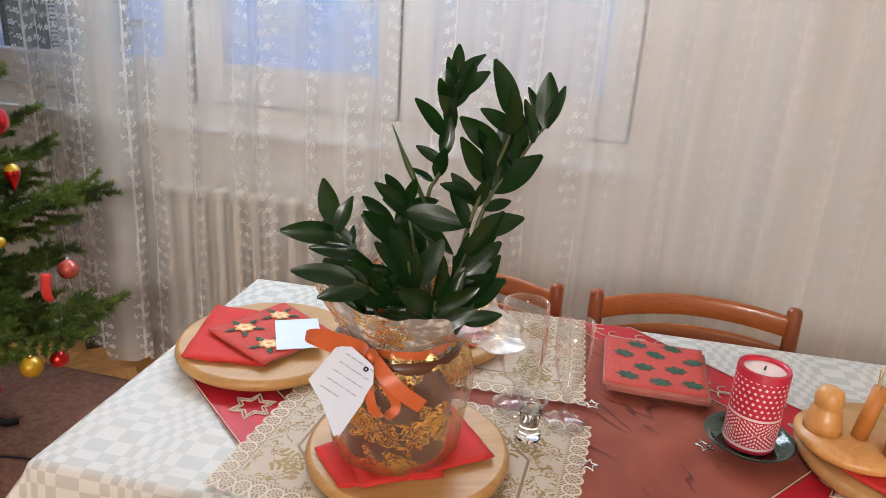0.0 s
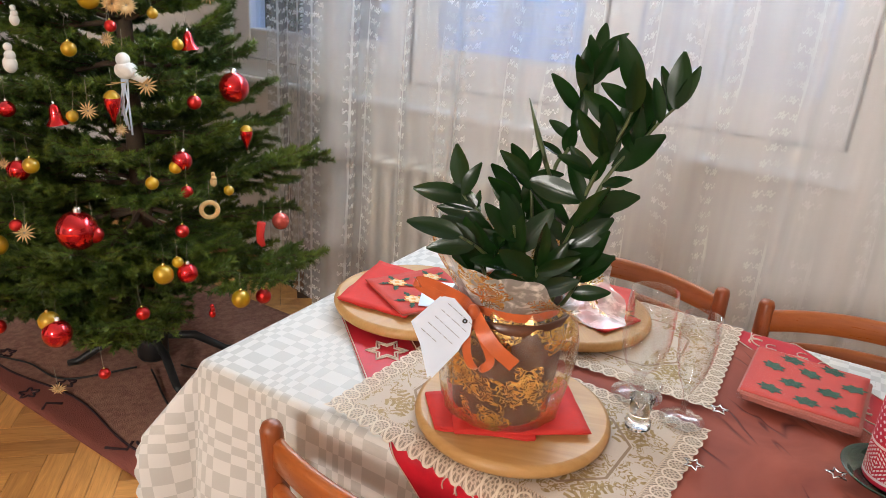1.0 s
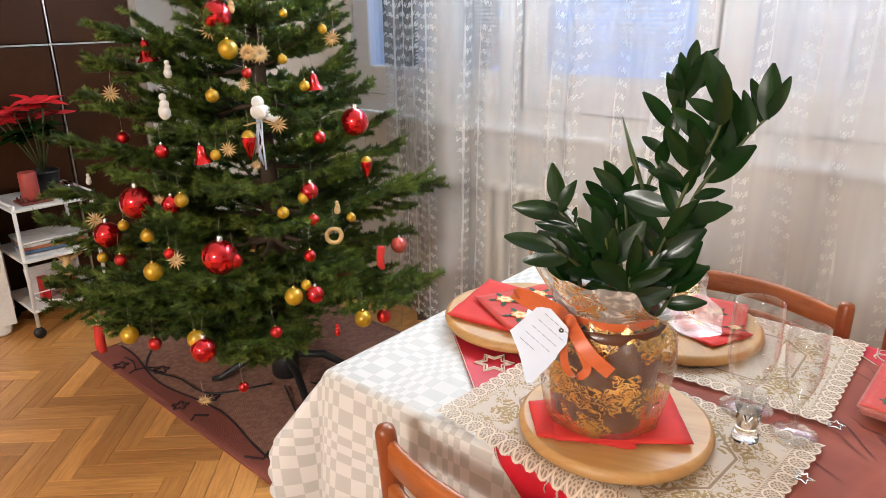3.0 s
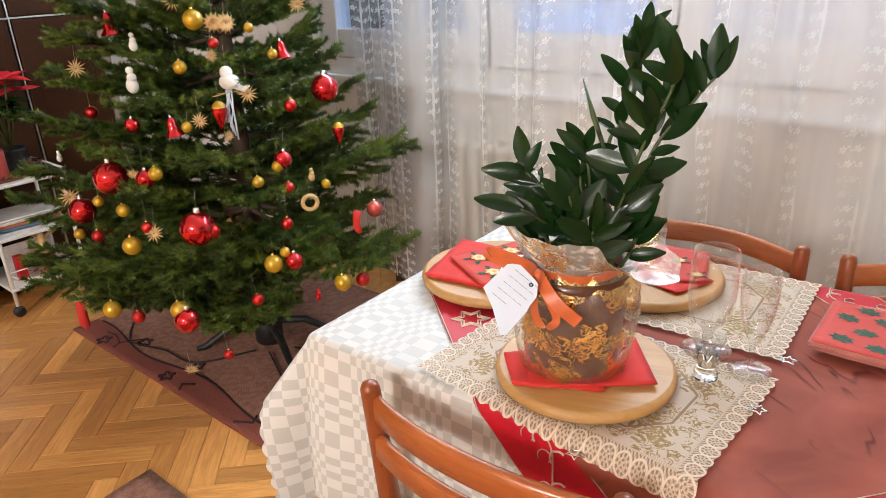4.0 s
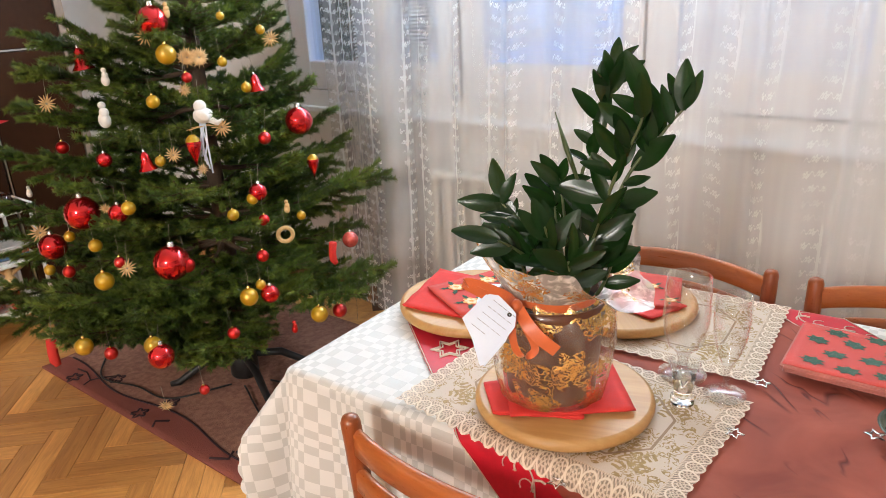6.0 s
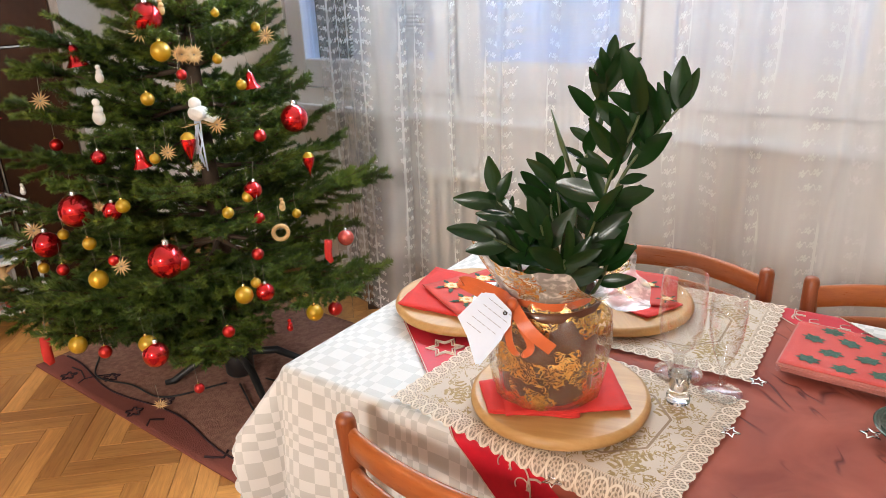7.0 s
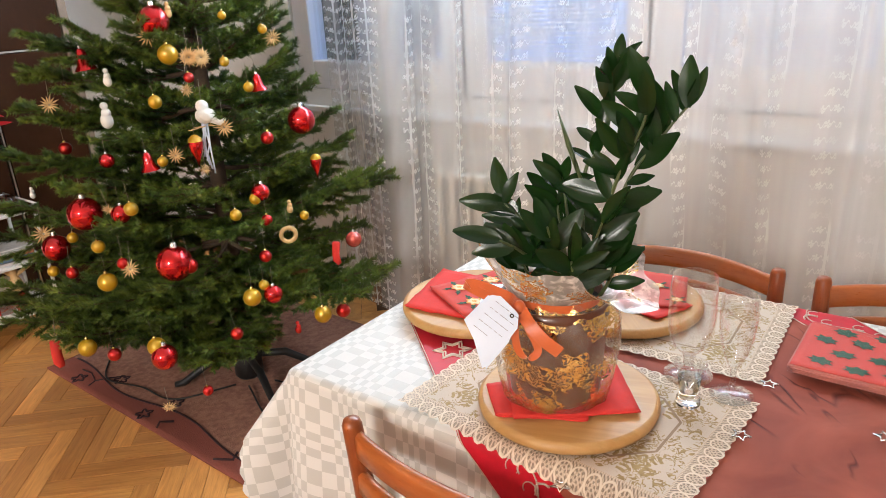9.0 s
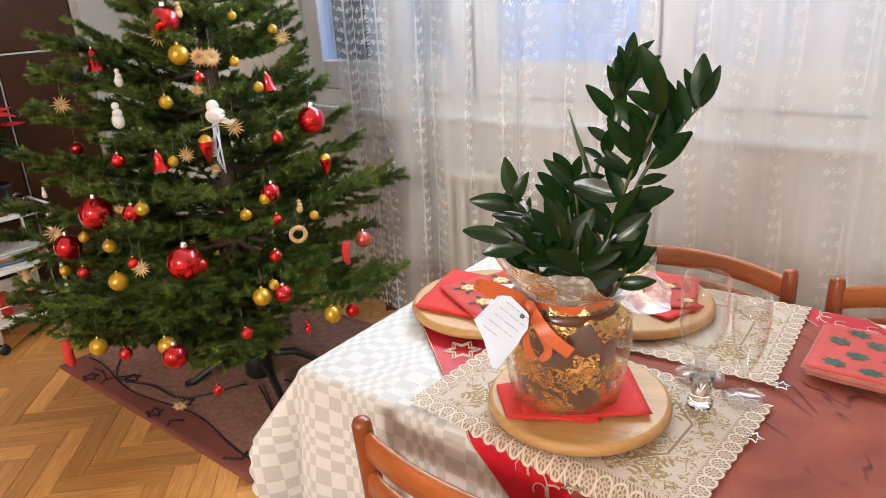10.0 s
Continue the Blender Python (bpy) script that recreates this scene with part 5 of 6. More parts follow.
# pack of napkins with holly leaves, in clear film
o, c = napkin([(0.350, 1.492), (0.506, 1.494), (0.512, 1.657), (0.349, 1.660)], BZ, RED_PRINT, 9, "napkin_pack", "stack of red paper napkins printed with green holly leaves", 0.001, PALE_RED)
leafrng = random.Random(3)
for k in range(10):
    u, v = ((0.2, 0.2), (0.52, 0.16), (0.84, 0.2), (0.36, 0.42), (0.68, 0.45), (0.16, 0.66), (0.48, 0.72), (0.86, 0.68), (0.3, 0.9), (0.66, 0.92))[k]
    p = between(c, u, v)
    a0 = leafrng.uniform(-0.5, 0.5)
    bm = bmesh.new()
    pts = []
    for j in range(28):
        a = j * 6.28319 / 28
        r = 1.05 - 0.45 * abs(math.sin(a * 3.5 + 0.6))
        x, y = 0.0215 * r * math.cos(a), 0.0150 * r * math.sin(a)
        pts.append(bm.verts.new((p.x + x * math.cos(a0) - y * math.sin(a0), p.y + x * math.sin(a0) + y * math.cos(a0), 0.0150)))
    bm.faces.new(pts)
    part("printed_leaf", bm, HOLLY, o, "dark green printed holly leaf", smooth=False)
film = Net("clear_film", (0.9, 0.9, 0.9), 0.08)
film.bump(film.noise(film.coord(), 40, 3, 1.0), 0.8, 0.004)
FILM = film.fade(0.025).m
part("film", box(0.348 - 0.350 - 0.006, -0.006, 0.0002, 0.165, 0.170, 0.0162, 0.003), FILM, o, "clear plastic film")

# potted plant in gold printed cellophane
PX, PY, PZ = 0.086, 1.222, NZ + 0.0075
RX, RY = 0.875, 0.484
plant = thing("potted_plant", "glossy dark green plant in a pot wrapped in gold printed cellophane", "potted plant", pose(PX, PY, PZ))
part("pot", lathe([(0, 0), (0.060, 0), (0.064, 0.004), (0.075, 0.135), (0.078, 0.150), (0.073, 0.150), (0.070, 0.135), (0, 0.130)], 40), POT, plant, "brown plastic pot")
part("soil", lathe([(0, 0.140), (0.068, 0.137)], 24), SOIL, plant)


def wrap(name, rows, mat, label, crumple, seed):
    """Cellophane round the pot: rows of (height, radius, left lift, right spread)."""
    n, vs, uv = 96, [], []
    for h, r, lift, spread in rows:
        for k in range(n + 1):
            a = 6.2831853 * k / n
            x, y = math.cos(a), math.sin(a)
            side = x * RX + y * RY
            fold = crumple * (0.6 * math.sin(a * 9 + seed) + 0.4 * math.sin(a * 17 + seed * 2 + h * 30)) + crumple * 0.7 * noise.noise(Vector((x * 3 + seed, y * 3, h * 18)))
            front = max(0, x * 0.484 - y * 0.875)
            rr = r + fold + spread * max(0, side) ** 2 - 0.3 * spread * front
            z = h - lift * side + 0.4 * fold + 0.12 * spread * front
            vs.append((rr * x, rr * y, z)), uv.append((a * 0.075, h * 1.0))
    return sheet(name, vs, grid_faces(len(rows), n + 1), mat, plant, label, uv)


wrap("cellophane_sleeve", [(0.000 + 0.0005, 0.066, 0, 0), (0.004, 0.078, 0, 0), (0.03, 0.0815, 0, 0.002), (0.06, 0.0845, 0, 0.003), (0.09, 0.0855, 0, 0.006), (0.115, 0.083, 0, 0.010), (0.135, 0.079, 0, 0.010), (0.150, 0.070, 0, 0.004), (0.160, 0.0645, 0, 0)], SLEEVE, "clear cellophane with gold scrolls", 0.0035, 1.0)
def ruffle(turns=120, rows=15):
    """The free end of the wrap above the ribbon: it stands up at the back and side and droops into a wing on the other side."""
    vs, uv = [], []
    for i in range(rows):
        s = i / (rows - 1)
        for k in range(turns + 1):
            a = 6.2831853 * k / turns
            x, y = math.cos(a), math.sin(a)
            side = x * RX + y * RY
            front = x * 0.484 - y * 0.875
            wing = max(0.0, side * 0.83 + front * 0.56) ** 9
            fold = s * (0.0055 * math.sin(a * 8 + 2.4) + 0.0035 * math.sin(a * 19 + 1 + 4 * s) + 0.012 * noise.noise(Vector((x * 3 + 2, y * 3, s * 2.2))))
            rr = 0.0645 + 0.043 * s ** 0.8 + 0.036 * wing * s ** 1.6 + fold
            z = 0.160 + 0.055 * s + 0.026 * s * max(0.0, -side) - 0.052 * wing * s ** 1.8 + 0.8 * fold * s + 0.006 * s * math.sin(a * 5 + 0.5)
            vs.append((rr * x, rr * y, z)), uv.append((a * 0.085, 0.16 + 0.062 * s))
    return sheet("cellophane_ruffle", vs, grid_faces(rows, turns + 1), RUFFLE, plant, "crumpled clear cellophane ruffle with gold scrolls", uv)


ruffle()

# ribbon and bow
def strip(pts, width, mat, name, parent, up=Vector((0, 0, 1)), label=""):
    """A flat ribbon along points, its width lying along up."""
    pts = [Vector(p) for p in pts]
    vs = []
    for k, p in enumerate(pts):
        d = (pts[min(k + 1, len(pts) - 1)] - pts[max(0, k - 1)]).normalized()
        w = (up - d * up.dot(d))
        w = w.normalized() if w.length > 0.05 else d.orthogonal().normalized()
        vs += [p - w * width / 2, p + w * width / 2]
    fs = [(2 * k, 2 * k + 2, 2 * k + 3, 2 * k + 1) for k in range(len(pts) - 1)]
    ob = sheet(name, vs, fs, mat, parent, label, smooth=False)
    mod = ob.modifiers.new("thick", "SOLIDIFY")
    mod.thickness = 0.0003
    return ob


def spline(pts, n=24):
    """Points of a smooth curve through the given ones."""
    p = [Vector(q) for q in pts]
    p = [p[0] * 2 - p[1]] + p + [p[-1] * 2 - p[-2]]
    out = []
    for k in range(1, len(p) - 2):
        for j in range(n):
            t = j / n
            out.append(0.5 * ((2 * p[k]) + (-p[k - 1] + p[k + 1]) * t + (2 * p[k - 1] - 5 * p[k] + 4 * p[k + 1] - p[k + 2]) * t * t + (-p[k - 1] + 3 * p[k] - 3 * p[k + 1] + p[k + 2]) * t ** 3))
    return out + [p[-2]]


band = [(0.068 * math.cos(a), 0.068 * math.sin(a), 0.159 + 0.003 * math.sin(a * 2)) for a in [k * 6.28319 / 48 for k in range(49)]]
strip(band, 0.011, RIBBON, "ribbon_band", plant)


def near(r, u, f):
    """A place by the pot: r to the image-right side axis, u up, f towards the room."""
    return (RX * r + 0.484 * f, RY * r - 0.875 * f, u)


strip(spline([near(-0.048, 0.160, 0.066), near(-0.062, 0.180, 0.078), near(-0.100, 0.196, 0.078), near(-0.112, 0.192, 0.074), near(-0.085, 0.180, 0.080), near(-0.048, 0.160, 0.070)], 10), 0.014, RIBBON, "bow_loop", plant)
strip(spline([near(-0.046, 0.160, 0.070), near(-0.052, 0.138, 0.088), near(-0.047, 0.110, 0.095), near(-0.034, 0.101, 0.097), near(-0.022, 0.112, 0.095), near(-0.034, 0.138, 0.088), near(-0.046, 0.158, 0.072)], 10), 0.011, RIBBON, "bow_loop", plant, Vector((0.484, -0.875, 0.3)) * 0.4 + Vector((RX, RY, 0)))
strip(spline([near(-0.046, 0.160, 0.072), near(-0.032, 0.146, 0.092), near(-0.016, 0.130, 0.100), near(0.006, 0.113, 0.103)], 10), 0.017, RIBBON, "ribbon_tail", plant, Vector((RX, RY, 0.5)))
part("knot", ball(0.009, m=Matrix.Translation(near(-0.047, 0.160, 0.070)), seg=12, scale=(1, 1, 1.2)), RIBBON, plant)

# gift tag
tagm = Matrix.Translation(Vector((PX, PY, PZ)) + Vector(near(-0.050, 0.158, 0.088))) @ Matrix((( RX, 0.484, 0, 0), (RY, -0.875, 0, 0), (0, 0, 1, 0), (0, 0, 0, 1))) @ pose(0, 0, 0, 24, 0, -4) @ Matrix.Diagonal((0.86, 0.86, 0.76, 1))
tag = thing("gift_tag", "white paper gift tag with grey handwriting, hung on the ribbon", "gift tag", tagm)


def flat_poly(pts, y=0.0, thick=0.0006):
    bm = bmesh.new()
    a = [bm.verts.new((x, y, z)) for x, z in pts]
    b = [bm.verts.new((x, y - thick, z)) for x, z in pts]
    bm.faces.new(a), bm.faces.new(b[::-1])
    for k in range(len(a)):
        j = (k + 1) % len(a)
        bm.faces.new((a[k], b[k], b[j], a[j]))
    return bm


part("card", flat_poly([(0.004, 0.0), (0.001, 0.006), (-0.030, 0.042), (-0.036, 0.040), (-0.078, -0.006), (-0.064, -0.040), (-0.052, -0.088), (-0.046, -0.086), (-0.012, -0.042), (0.002, -0.022)]), PAPER, tag, smooth=False)
part("card_back", flat_poly([(0.003, -0.006), (-0.012, -0.046), (-0.046, -0.090), (-0.050, -0.070), (-0.010, -0.012)], -0.0012), PAPER, tag, smooth=False)
for row in range(5):
    bx, bz = -0.030 - 0.0085 * row, 0.024 - 0.0100 * row
    for w in range(5 - (row == 4) * 2):
        L = rng.uniform(0.0045, 0.0085)
        dx, dz = 0.74, -0.67
        s0 = 0.0098 * w
        bm = flat_poly([(bx + dx * (s0 + t * L) + ox, bz + dz * (s0 + t * L) + oz) for t, ox, oz in ((0, 0, 0), (1, 0, 0), (1, 0.0006, 0.0007), (0, 0.0006, 0.0007))], 0.0008, 0.0004)
        part("writing_bar", bm, INK, tag, smooth=False)
part("eyelet", tube([(0.0025 * math.cos(a) - 0.006, 0.001, -0.001 + 0.0025 * math.sin(a)) for a in [k * 0.6283 for k in range(11)]], 0.0012, 5), BLACK, tag, "dark eyelet")

# stems and leaflets
def leaf_mesh(fold, bend, wide):
    n, m = 9, 5
    vs, uv = [], []
    for i in range(n):
        t = i / (n - 1)
        w = wide * (math.sin(math.pi * min(1, t * 0.94 + 0.03) ** 0.85)) ** 0.8
        for j in range(m):
            s = -1 + 2 * j / (m - 1)
            vs.append((w * s, t, fold * abs(s) * w * 0.9 - bend * t * t + 0.01 * math.sin(t * 9) * s))
            uv.append((0.5 + 0.5 * s, t))
    me = bpy.data.meshes.new("leaf")
    me.from_pydata(vs, [], grid_faces(n, m))
    layer = me.uv_layers.new(name="UVMap")
    for lp in me.loops:
        layer.data[lp.index].uv = uv[lp.vertex_index]
    me.materials.append(LEAF)
    me.polygons.foreach_set("use_smooth", [True] * len(me.polygons))
    return me


LEAVES = [leaf_mesh(0.35, 0.10, 0.182), leaf_mesh(0.27, 0.18, 0.205), leaf_mesh(0.46, 0.04, 0.165), leaf_mesh(0.20, -0.05, 0.218)]
AX_R, AX_F = Vector((0.89, 0.457, 0)), Vector((0.457, -0.89, 0))
lr = random.Random(21)


def leafy_stem(pts, leaves, radius=0.0034):
    """A stem through points (side, forward, up) from the pot; leaves as (share of the stem, degrees, millimetres)."""
    foot = (pts[0][0] * 0.7, pts[0][1] * 0.7, 0.138)
    line = spline([AX_R * (p[0] + 0.004) + AX_F * p[1] + Vector((0, 0, p[2])) for p in [foot] + pts], 12)
    n = len(line)
    st = part("stem", tube([tuple(p) for p in line], [radius * (1 - 0.62 * k / n) for k in range(n)], 8), STEM, plant)
    shoot = line[12:]
    cum = [0.0]
    for a, b in zip(shoot, shoot[1:]):
        cum.append(cum[-1] + (b - a).length)
    for k, (s, turn, size) in enumerate(leaves):
        at = s * cum[-1]
        i = max(0, min(len(shoot) - 2, next((q for q in range(len(shoot) - 1) if cum[q + 1] >= at), len(shoot) - 2)))
        lean = lr.uniform(-0.35, 0.45)
        c, z = math.cos(radians(turn)), math.sin(radians(turn))
        way = (AX_R * c + Vector((0, 0, z)) + AX_F * lean).normalized()
        face = AX_F * lr.uniform(0.5, 1.0) + Vector((0, 0, 1)) * lr.uniform(0.15, 0.8) + AX_R * lr.uniform(-0.55, 0.55)
        put_leaf(st, shoot[i] + AX_F * 0.004 * (1 if k % 2 else -1), way, face, size * 0.00112 * math.sqrt(1 + lean * lean))


def put_leaf(parent, p, way, face, length):
    x = way.cross(face).normalized()
    z = x.cross(way).normalized()
    ob = new("leaf", lr.choice(LEAVES))
    ob.parent = parent
    ob.matrix_basis = Matrix.Translation(p) @ Matrix((x, way, z)).transposed().to_4x4() @ Matrix.Diagonal((length, length, length, 1))


leafy_stem([(0.031, 0.0, 0.188), (0.033, -0.047, 0.303), (0.049, -0.061, 0.336), (0.06, -0.081, 0.386), (0.07, -0.098, 0.427), (0.079, -0.11, 0.456)],
           [(0.97, 83, 36), (0.96, 55, 37), (0.91, 101, 36), (0.84, 116, 38), (0.72, 129, 53), (0.84, 64, 55), (0.76, 80, 41), (0.64, 81, 42), (0.51, 151, 31), (0.61, 144, 33), (0.54, 83, 36), (0.71, 73, 39), (0.88, 38, 48), (0.80, 100, 50)])
leafy_stem([(0.052, 0.03, 0.196), (0.076, 0.018, 0.286), (0.096, 0.011, 0.331), (0.125, 0.006, 0.367), (0.143, 0.002, 0.391), (0.156, 0.0, 0.405)],
           [(1.0, 68, 46), (1.0, 88, 55), (0.97, 102, 45), (0.91, 105, 45), (0.83, 98, 60), (0.76, 101, 55), (0.6, 43, 61), (0.52, 20, 32), (0.4, 23, 50), (0.28, 46, 60), (0.83, 71, 20), (0.72, 112, 42)])
leafy_stem([(0.05, 0.02, 0.196), (0.064, 0.024, 0.288), (0.08, 0.026, 0.339), (0.099, 0.028, 0.384), (0.105, 0.029, 0.408), (0.108, 0.03, 0.425)],
           [(0.98, 112, 57), (0.92, 146, 39), (0.82, 142, 52), (0.67, 126, 59), (0.54, 129, 40), (0.42, 113, 46), (0.58, 157, 43), (0.62, 60, 31), (0.82, 79, 36), (0.73, 118, 41), (0.52, 73, 39), (0.90, 95, 46), (0.75, 62, 44), (0.66, 100, 48)])
leafy_stem([(0.025, 0.01, 0.196), (0.013, -0.009, 0.25), (0.008, -0.021, 0.283), (0.003, -0.03, 0.308)],
           [(0.98, 126, 42), (0.96, 140, 45), (0.98, 76, 32), (0.94, -13, 62), (0.93, 15, 38), (0.87, -39, 65), (0.76, -51, 68), (0.85, 140, 35)])
leafy_stem([(0.011, -0.03, 0.18), (0.0, -0.049, 0.237), (-0.004, -0.06, 0.269)],
           [(1.0, 137, 53), (0.92, 140, 50), (0.81, 142, 49), (0.93, 66, 32)])
leafy_stem([(-0.01, 0.0, 0.184), (-0.046, -0.032, 0.239), (-0.073, -0.045, 0.263), (-0.079, -0.05, 0.272)],
           [(1.0, 101, 53), (0.96, 70, 42), (0.93, 172, 59), (0.78, 167, 57), (0.7, 141, 44), (0.66, 171, 55), (0.77, 81, 21), (0.44, 135, 40)])
leafy_stem([(-0.014, 0.03, 0.192), (-0.047, 0.067, 0.238), (-0.07, 0.085, 0.258)],
           [(1.0, 170, 59), (0.79, -179, 47), (0.31, 148, 75), (0.4, 118, 47), (0.77, 136, 29), (0.38, 155, 36)])
leafy_stem([(0.002, 0.05, 0.201), (-0.005, 0.063, 0.239), (-0.012, 0.075, 0.273)],
           [(0.83, 115, 44), (0.76, 137, 48), (0.51, 157, 47), (0.47, 100, 35), (0.56, 103, 54), (0.51, 91, 44), (0.23, 167, 52), (0.53, 53, 54), (0.24, 132, 48)])
leafy_stem([(0.037, 0.04, 0.193), (0.044, 0.05, 0.235), (0.056, 0.06, 0.278)],
           [(0.58, 69, 47), (1.0, 62, 54), (0.25, 167, 22), (0.02, 47, 43), (0.2, 41, 58), (0.26, 24, 62), (0.48, 40, 42), (0.38, 113, 38), (0.5, 43, 64)])
leafy_stem([(0.022, 0.055, 0.176), (0.020, 0.072, 0.205), (0.018, 0.082, 0.230)],
           [(0.2, 160, 48), (0.35, 25, 46), (0.5, 120, 50), (0.65, 60, 52), (0.8, 145, 50), (0.9, 30, 44), (1.0, 85, 50)])
leafy_stem([(-0.030, 0.030, 0.172), (-0.040, 0.045, 0.200), (-0.048, 0.052, 0.222)],
           [(0.2, 175, 46), (0.35, 40, 44), (0.55, 130, 50), (0.75, 165, 50), (0.85, 60, 48), (1.0, 110, 50)])
leafy_stem([(0.060, 0.035, 0.172), (0.070, 0.042, 0.200), (0.076, 0.045, 0.222)],
           [(0.2, 15, 42), (0.4, 150, 46), (0.6, 50, 46), (0.8, 115, 50), (1.0, 75, 46)])
leafy_stem([(0.005, -0.045, 0.180), (0.002, -0.060, 0.215), (0.010, -0.066, 0.245)],
           [(0.3, 150, 48), (0.5, 40, 48), (0.75, 125, 50), (0.9, 60, 50), (1.0, 95, 50)])
part("dry_blade", tube([(0.015, 0.045, 0.30), (-0.018, 0.068, 0.345), (-0.045, 0.086, 0.388)], [0.003, 0.0040, 0.0006], 5), STEM, plant, "thin pointed shoot")


# glasses
def drinking_glass(name, label, x, y, outer, wall, floor_at, seg=48):
    """A glass turned from its outer profile, hollow down to floor_at."""
    inner = [(max(0.0005, r - wall), z) for r, z in reversed(outer) if z >= floor_at]
    low = [p for p in outer if p[1] < floor_at]
    high = [p for p in outer if p[1] >= floor_at]
    o = thing(name, label, "glass", pose(x, y, BZ))
    if name == "shot_glass":
        part("foot", lathe([(0, outer[0][1])] + low + [high[0], (0, floor_at)], seg), SOLID_GLASS, o)
    else:
        part("foot", lathe([(0, outer[0][1])] + low + [high[0]], seg), STEM_GLASS, o)
    part("bowl", lathe(high + inner, seg), GLASS, o)
    return o


drinking_glass("beer_glass", "empty clear tall stemmed glass on the lace mat", 0.220, 1.402, [(0.036, 0), (0.037, 0.002), (0.020, 0.006), (0.0085, 0.012), (0.0080, 0.030), (0.012, 0.040), (0.026, 0.054), (0.033, 0.075), (0.0355, 0.10), (0.0345, 0.14), (0.0325, 0.168)], 0.0012, 0.046)
drinking_glass("champagne_flute", "empty clear champagne flute on the topper", 0.292, 1.380, [(0.030, 0), (0.031, 0.0015), (0.016, 0.004), (0.0045, 0.009), (0.0042, 0.040), (0.007, 0.048), (0.017, 0.070), (0.0235, 0.095), (0.0260, 0.125), (0.0250, 0.160)], 0.0010, 0.052)
drinking_glass("shot_glass", "small clear shot glass with a thick foot", 0.247, 1.325, [(0.0165, 0), (0.0175, 0.002), (0.0170, 0.010), (0.0125, 0.014), (0.0130, 0.022), (0.0165, 0.045), (0.0235, 0.066)], 0.0015, 0.024)

# candle on its dish, with small silver stars
dish = tagged(part("candle_dish", lathe([(0, 0), (0.034, 0), (0.036, 0.003), (0.056, 0.014), (0.0605, 0.019), (0.0585, 0.0195), (0.050, 0.013), (0.036, 0.006), (0, 0.006)], 48), GREEN_DISH), "glossy dark green ceramic candle dish on the topper", "dish")
dish.matrix_world = pose(0.545, 1.402, BZ)
candle = thing("candle", "thick red candle with white dots and a knit pattern", "candle", pose(0.545, 1.405, BZ + 0.0065))
n = 48
vs, uv = [], []
for z, w in ((0.0, 0.0), (0.004, 0.03), (0.06, 0.5), (0.116, 0.97), (0.119, 1.0)):
    for k in range(n + 1):
        a = 6.2831853 * k / n
        r = 0.0345 if 0 < w < 1 else 0.0325
        vs.append((r * math.cos(a), r * math.sin(a), z)), uv.append((k / n, w))
sheet("wax_body", vs, grid_faces(5, n + 1), SWEATER, candle, "", uv)
part("wax_rim", lathe([(0.0335, 0.119), (0.0285, 0.1188), (0.0275, 0.1165), (0.0278, 0.112)], 40), plain("red_wax", (0.55, 0.02, 0.045), 0.4), candle)
part("wax_top", lathe([(0, 0.1135), (0.0280, 0.1135)], 32), WAX_WHITE, candle, "pale wax pool")
part("wick", tube([(0, 0, 0.113), (0.001, 0, 0.1195)], 0.001, 5), BLACK, candle)


def little_star(x, y, z, turn):
    bm = bmesh.new()
    pts = [(0.013 * (1 if k % 2 == 0 else 0.42) * math.cos(k * 0.62832), 0.013 * (1 if k % 2 == 0 else 0.42) * math.sin(k * 0.62832)) for k in range(10)]
    tube([(a, b, 0) for a, b in pts + [pts[0]]], 0.0014, 5, bm)
    o = tagged(part("star_trim", bm, SILVER), "small silver wire star at the mat", "decoration", "silver stars")
    o.matrix_world = pose(x, y, z + 0.0014, 0, 0, turn)


for x, y, a in ((0.332, 1.288, 10), (0.487, 1.384, 40), (0.330, 1.440, 25), (0.606, 1.440, 60)):
    little_star(x, y, BZ - 0.001, a)
little_star(0.17, 1.085, BZ - 0.02, 5)

# the last board: wooden holder, figure, sticks, glass bowl, sprig
napkin([(0.640, 1.362), (0.700, 1.300), (0.790, 1.380), (0.740, 1.440)], NZ, RED_NAPKIN, 2, "red_napkin", "red paper napkin under the wooden holder")
holder = thing("wooden_holder", "turned pale wooden holder with a knob figure, on a board", "wooden holder", pose(0.676, 1.412, NZ + 0.0045))
part("base", lathe([(0, 0), (0.068, 0), (0.074, 0.006), (0.074, 0.012), (0.070, 0.017), (0, 0.017)], 48), TURNED, holder)
part("figure", lathe([(0, 0.017), (0.025, 0.017), (0.024, 0.028), (0.020, 0.047), (0.0165, 0.050), (0.0175, 0.054), (0.0190, 0.063), (0.016, 0.075), (0.009, 0.080), (0, 0.081)], 32, centre=(-0.040, 0.004, 0)), TURNED, holder)
part("stick_tube", tube([(0.004, -0.004, 0.017), (0.010, -0.002, 0.055), (0.016, 0.0, 0.092)], 0.0105, 16), ORANGE_WAX, holder, "orange-brown wooden tube")
tp = bmesh.new()
for k in range(7):
    a = k * 0.9
    tube([(0.016 + 0.005 * math.cos(a), 0.005 * math.sin(a), 0.088), (0.020 + 0.010 * math.cos(a), 0.002 + 0.010 * math.sin(a), 0.116)], 0.001, 4, tp)
part("toothpick", tp, STRAW, holder, "thin wooden sticks")
bowl = tagged(part("glass_bowl", lathe([(0, 0), (0.030, 0), (0.042, 0.012), (0.048, 0.034), (0.046, 0.034), (0.040, 0.014), (0.028, 0.003), (0, 0.003)], 40), GLASS), "small clear glass bowl on the board", "bowl")
bowl.matrix_world = pose(0.752, 1.318, NZ + 0.0045)
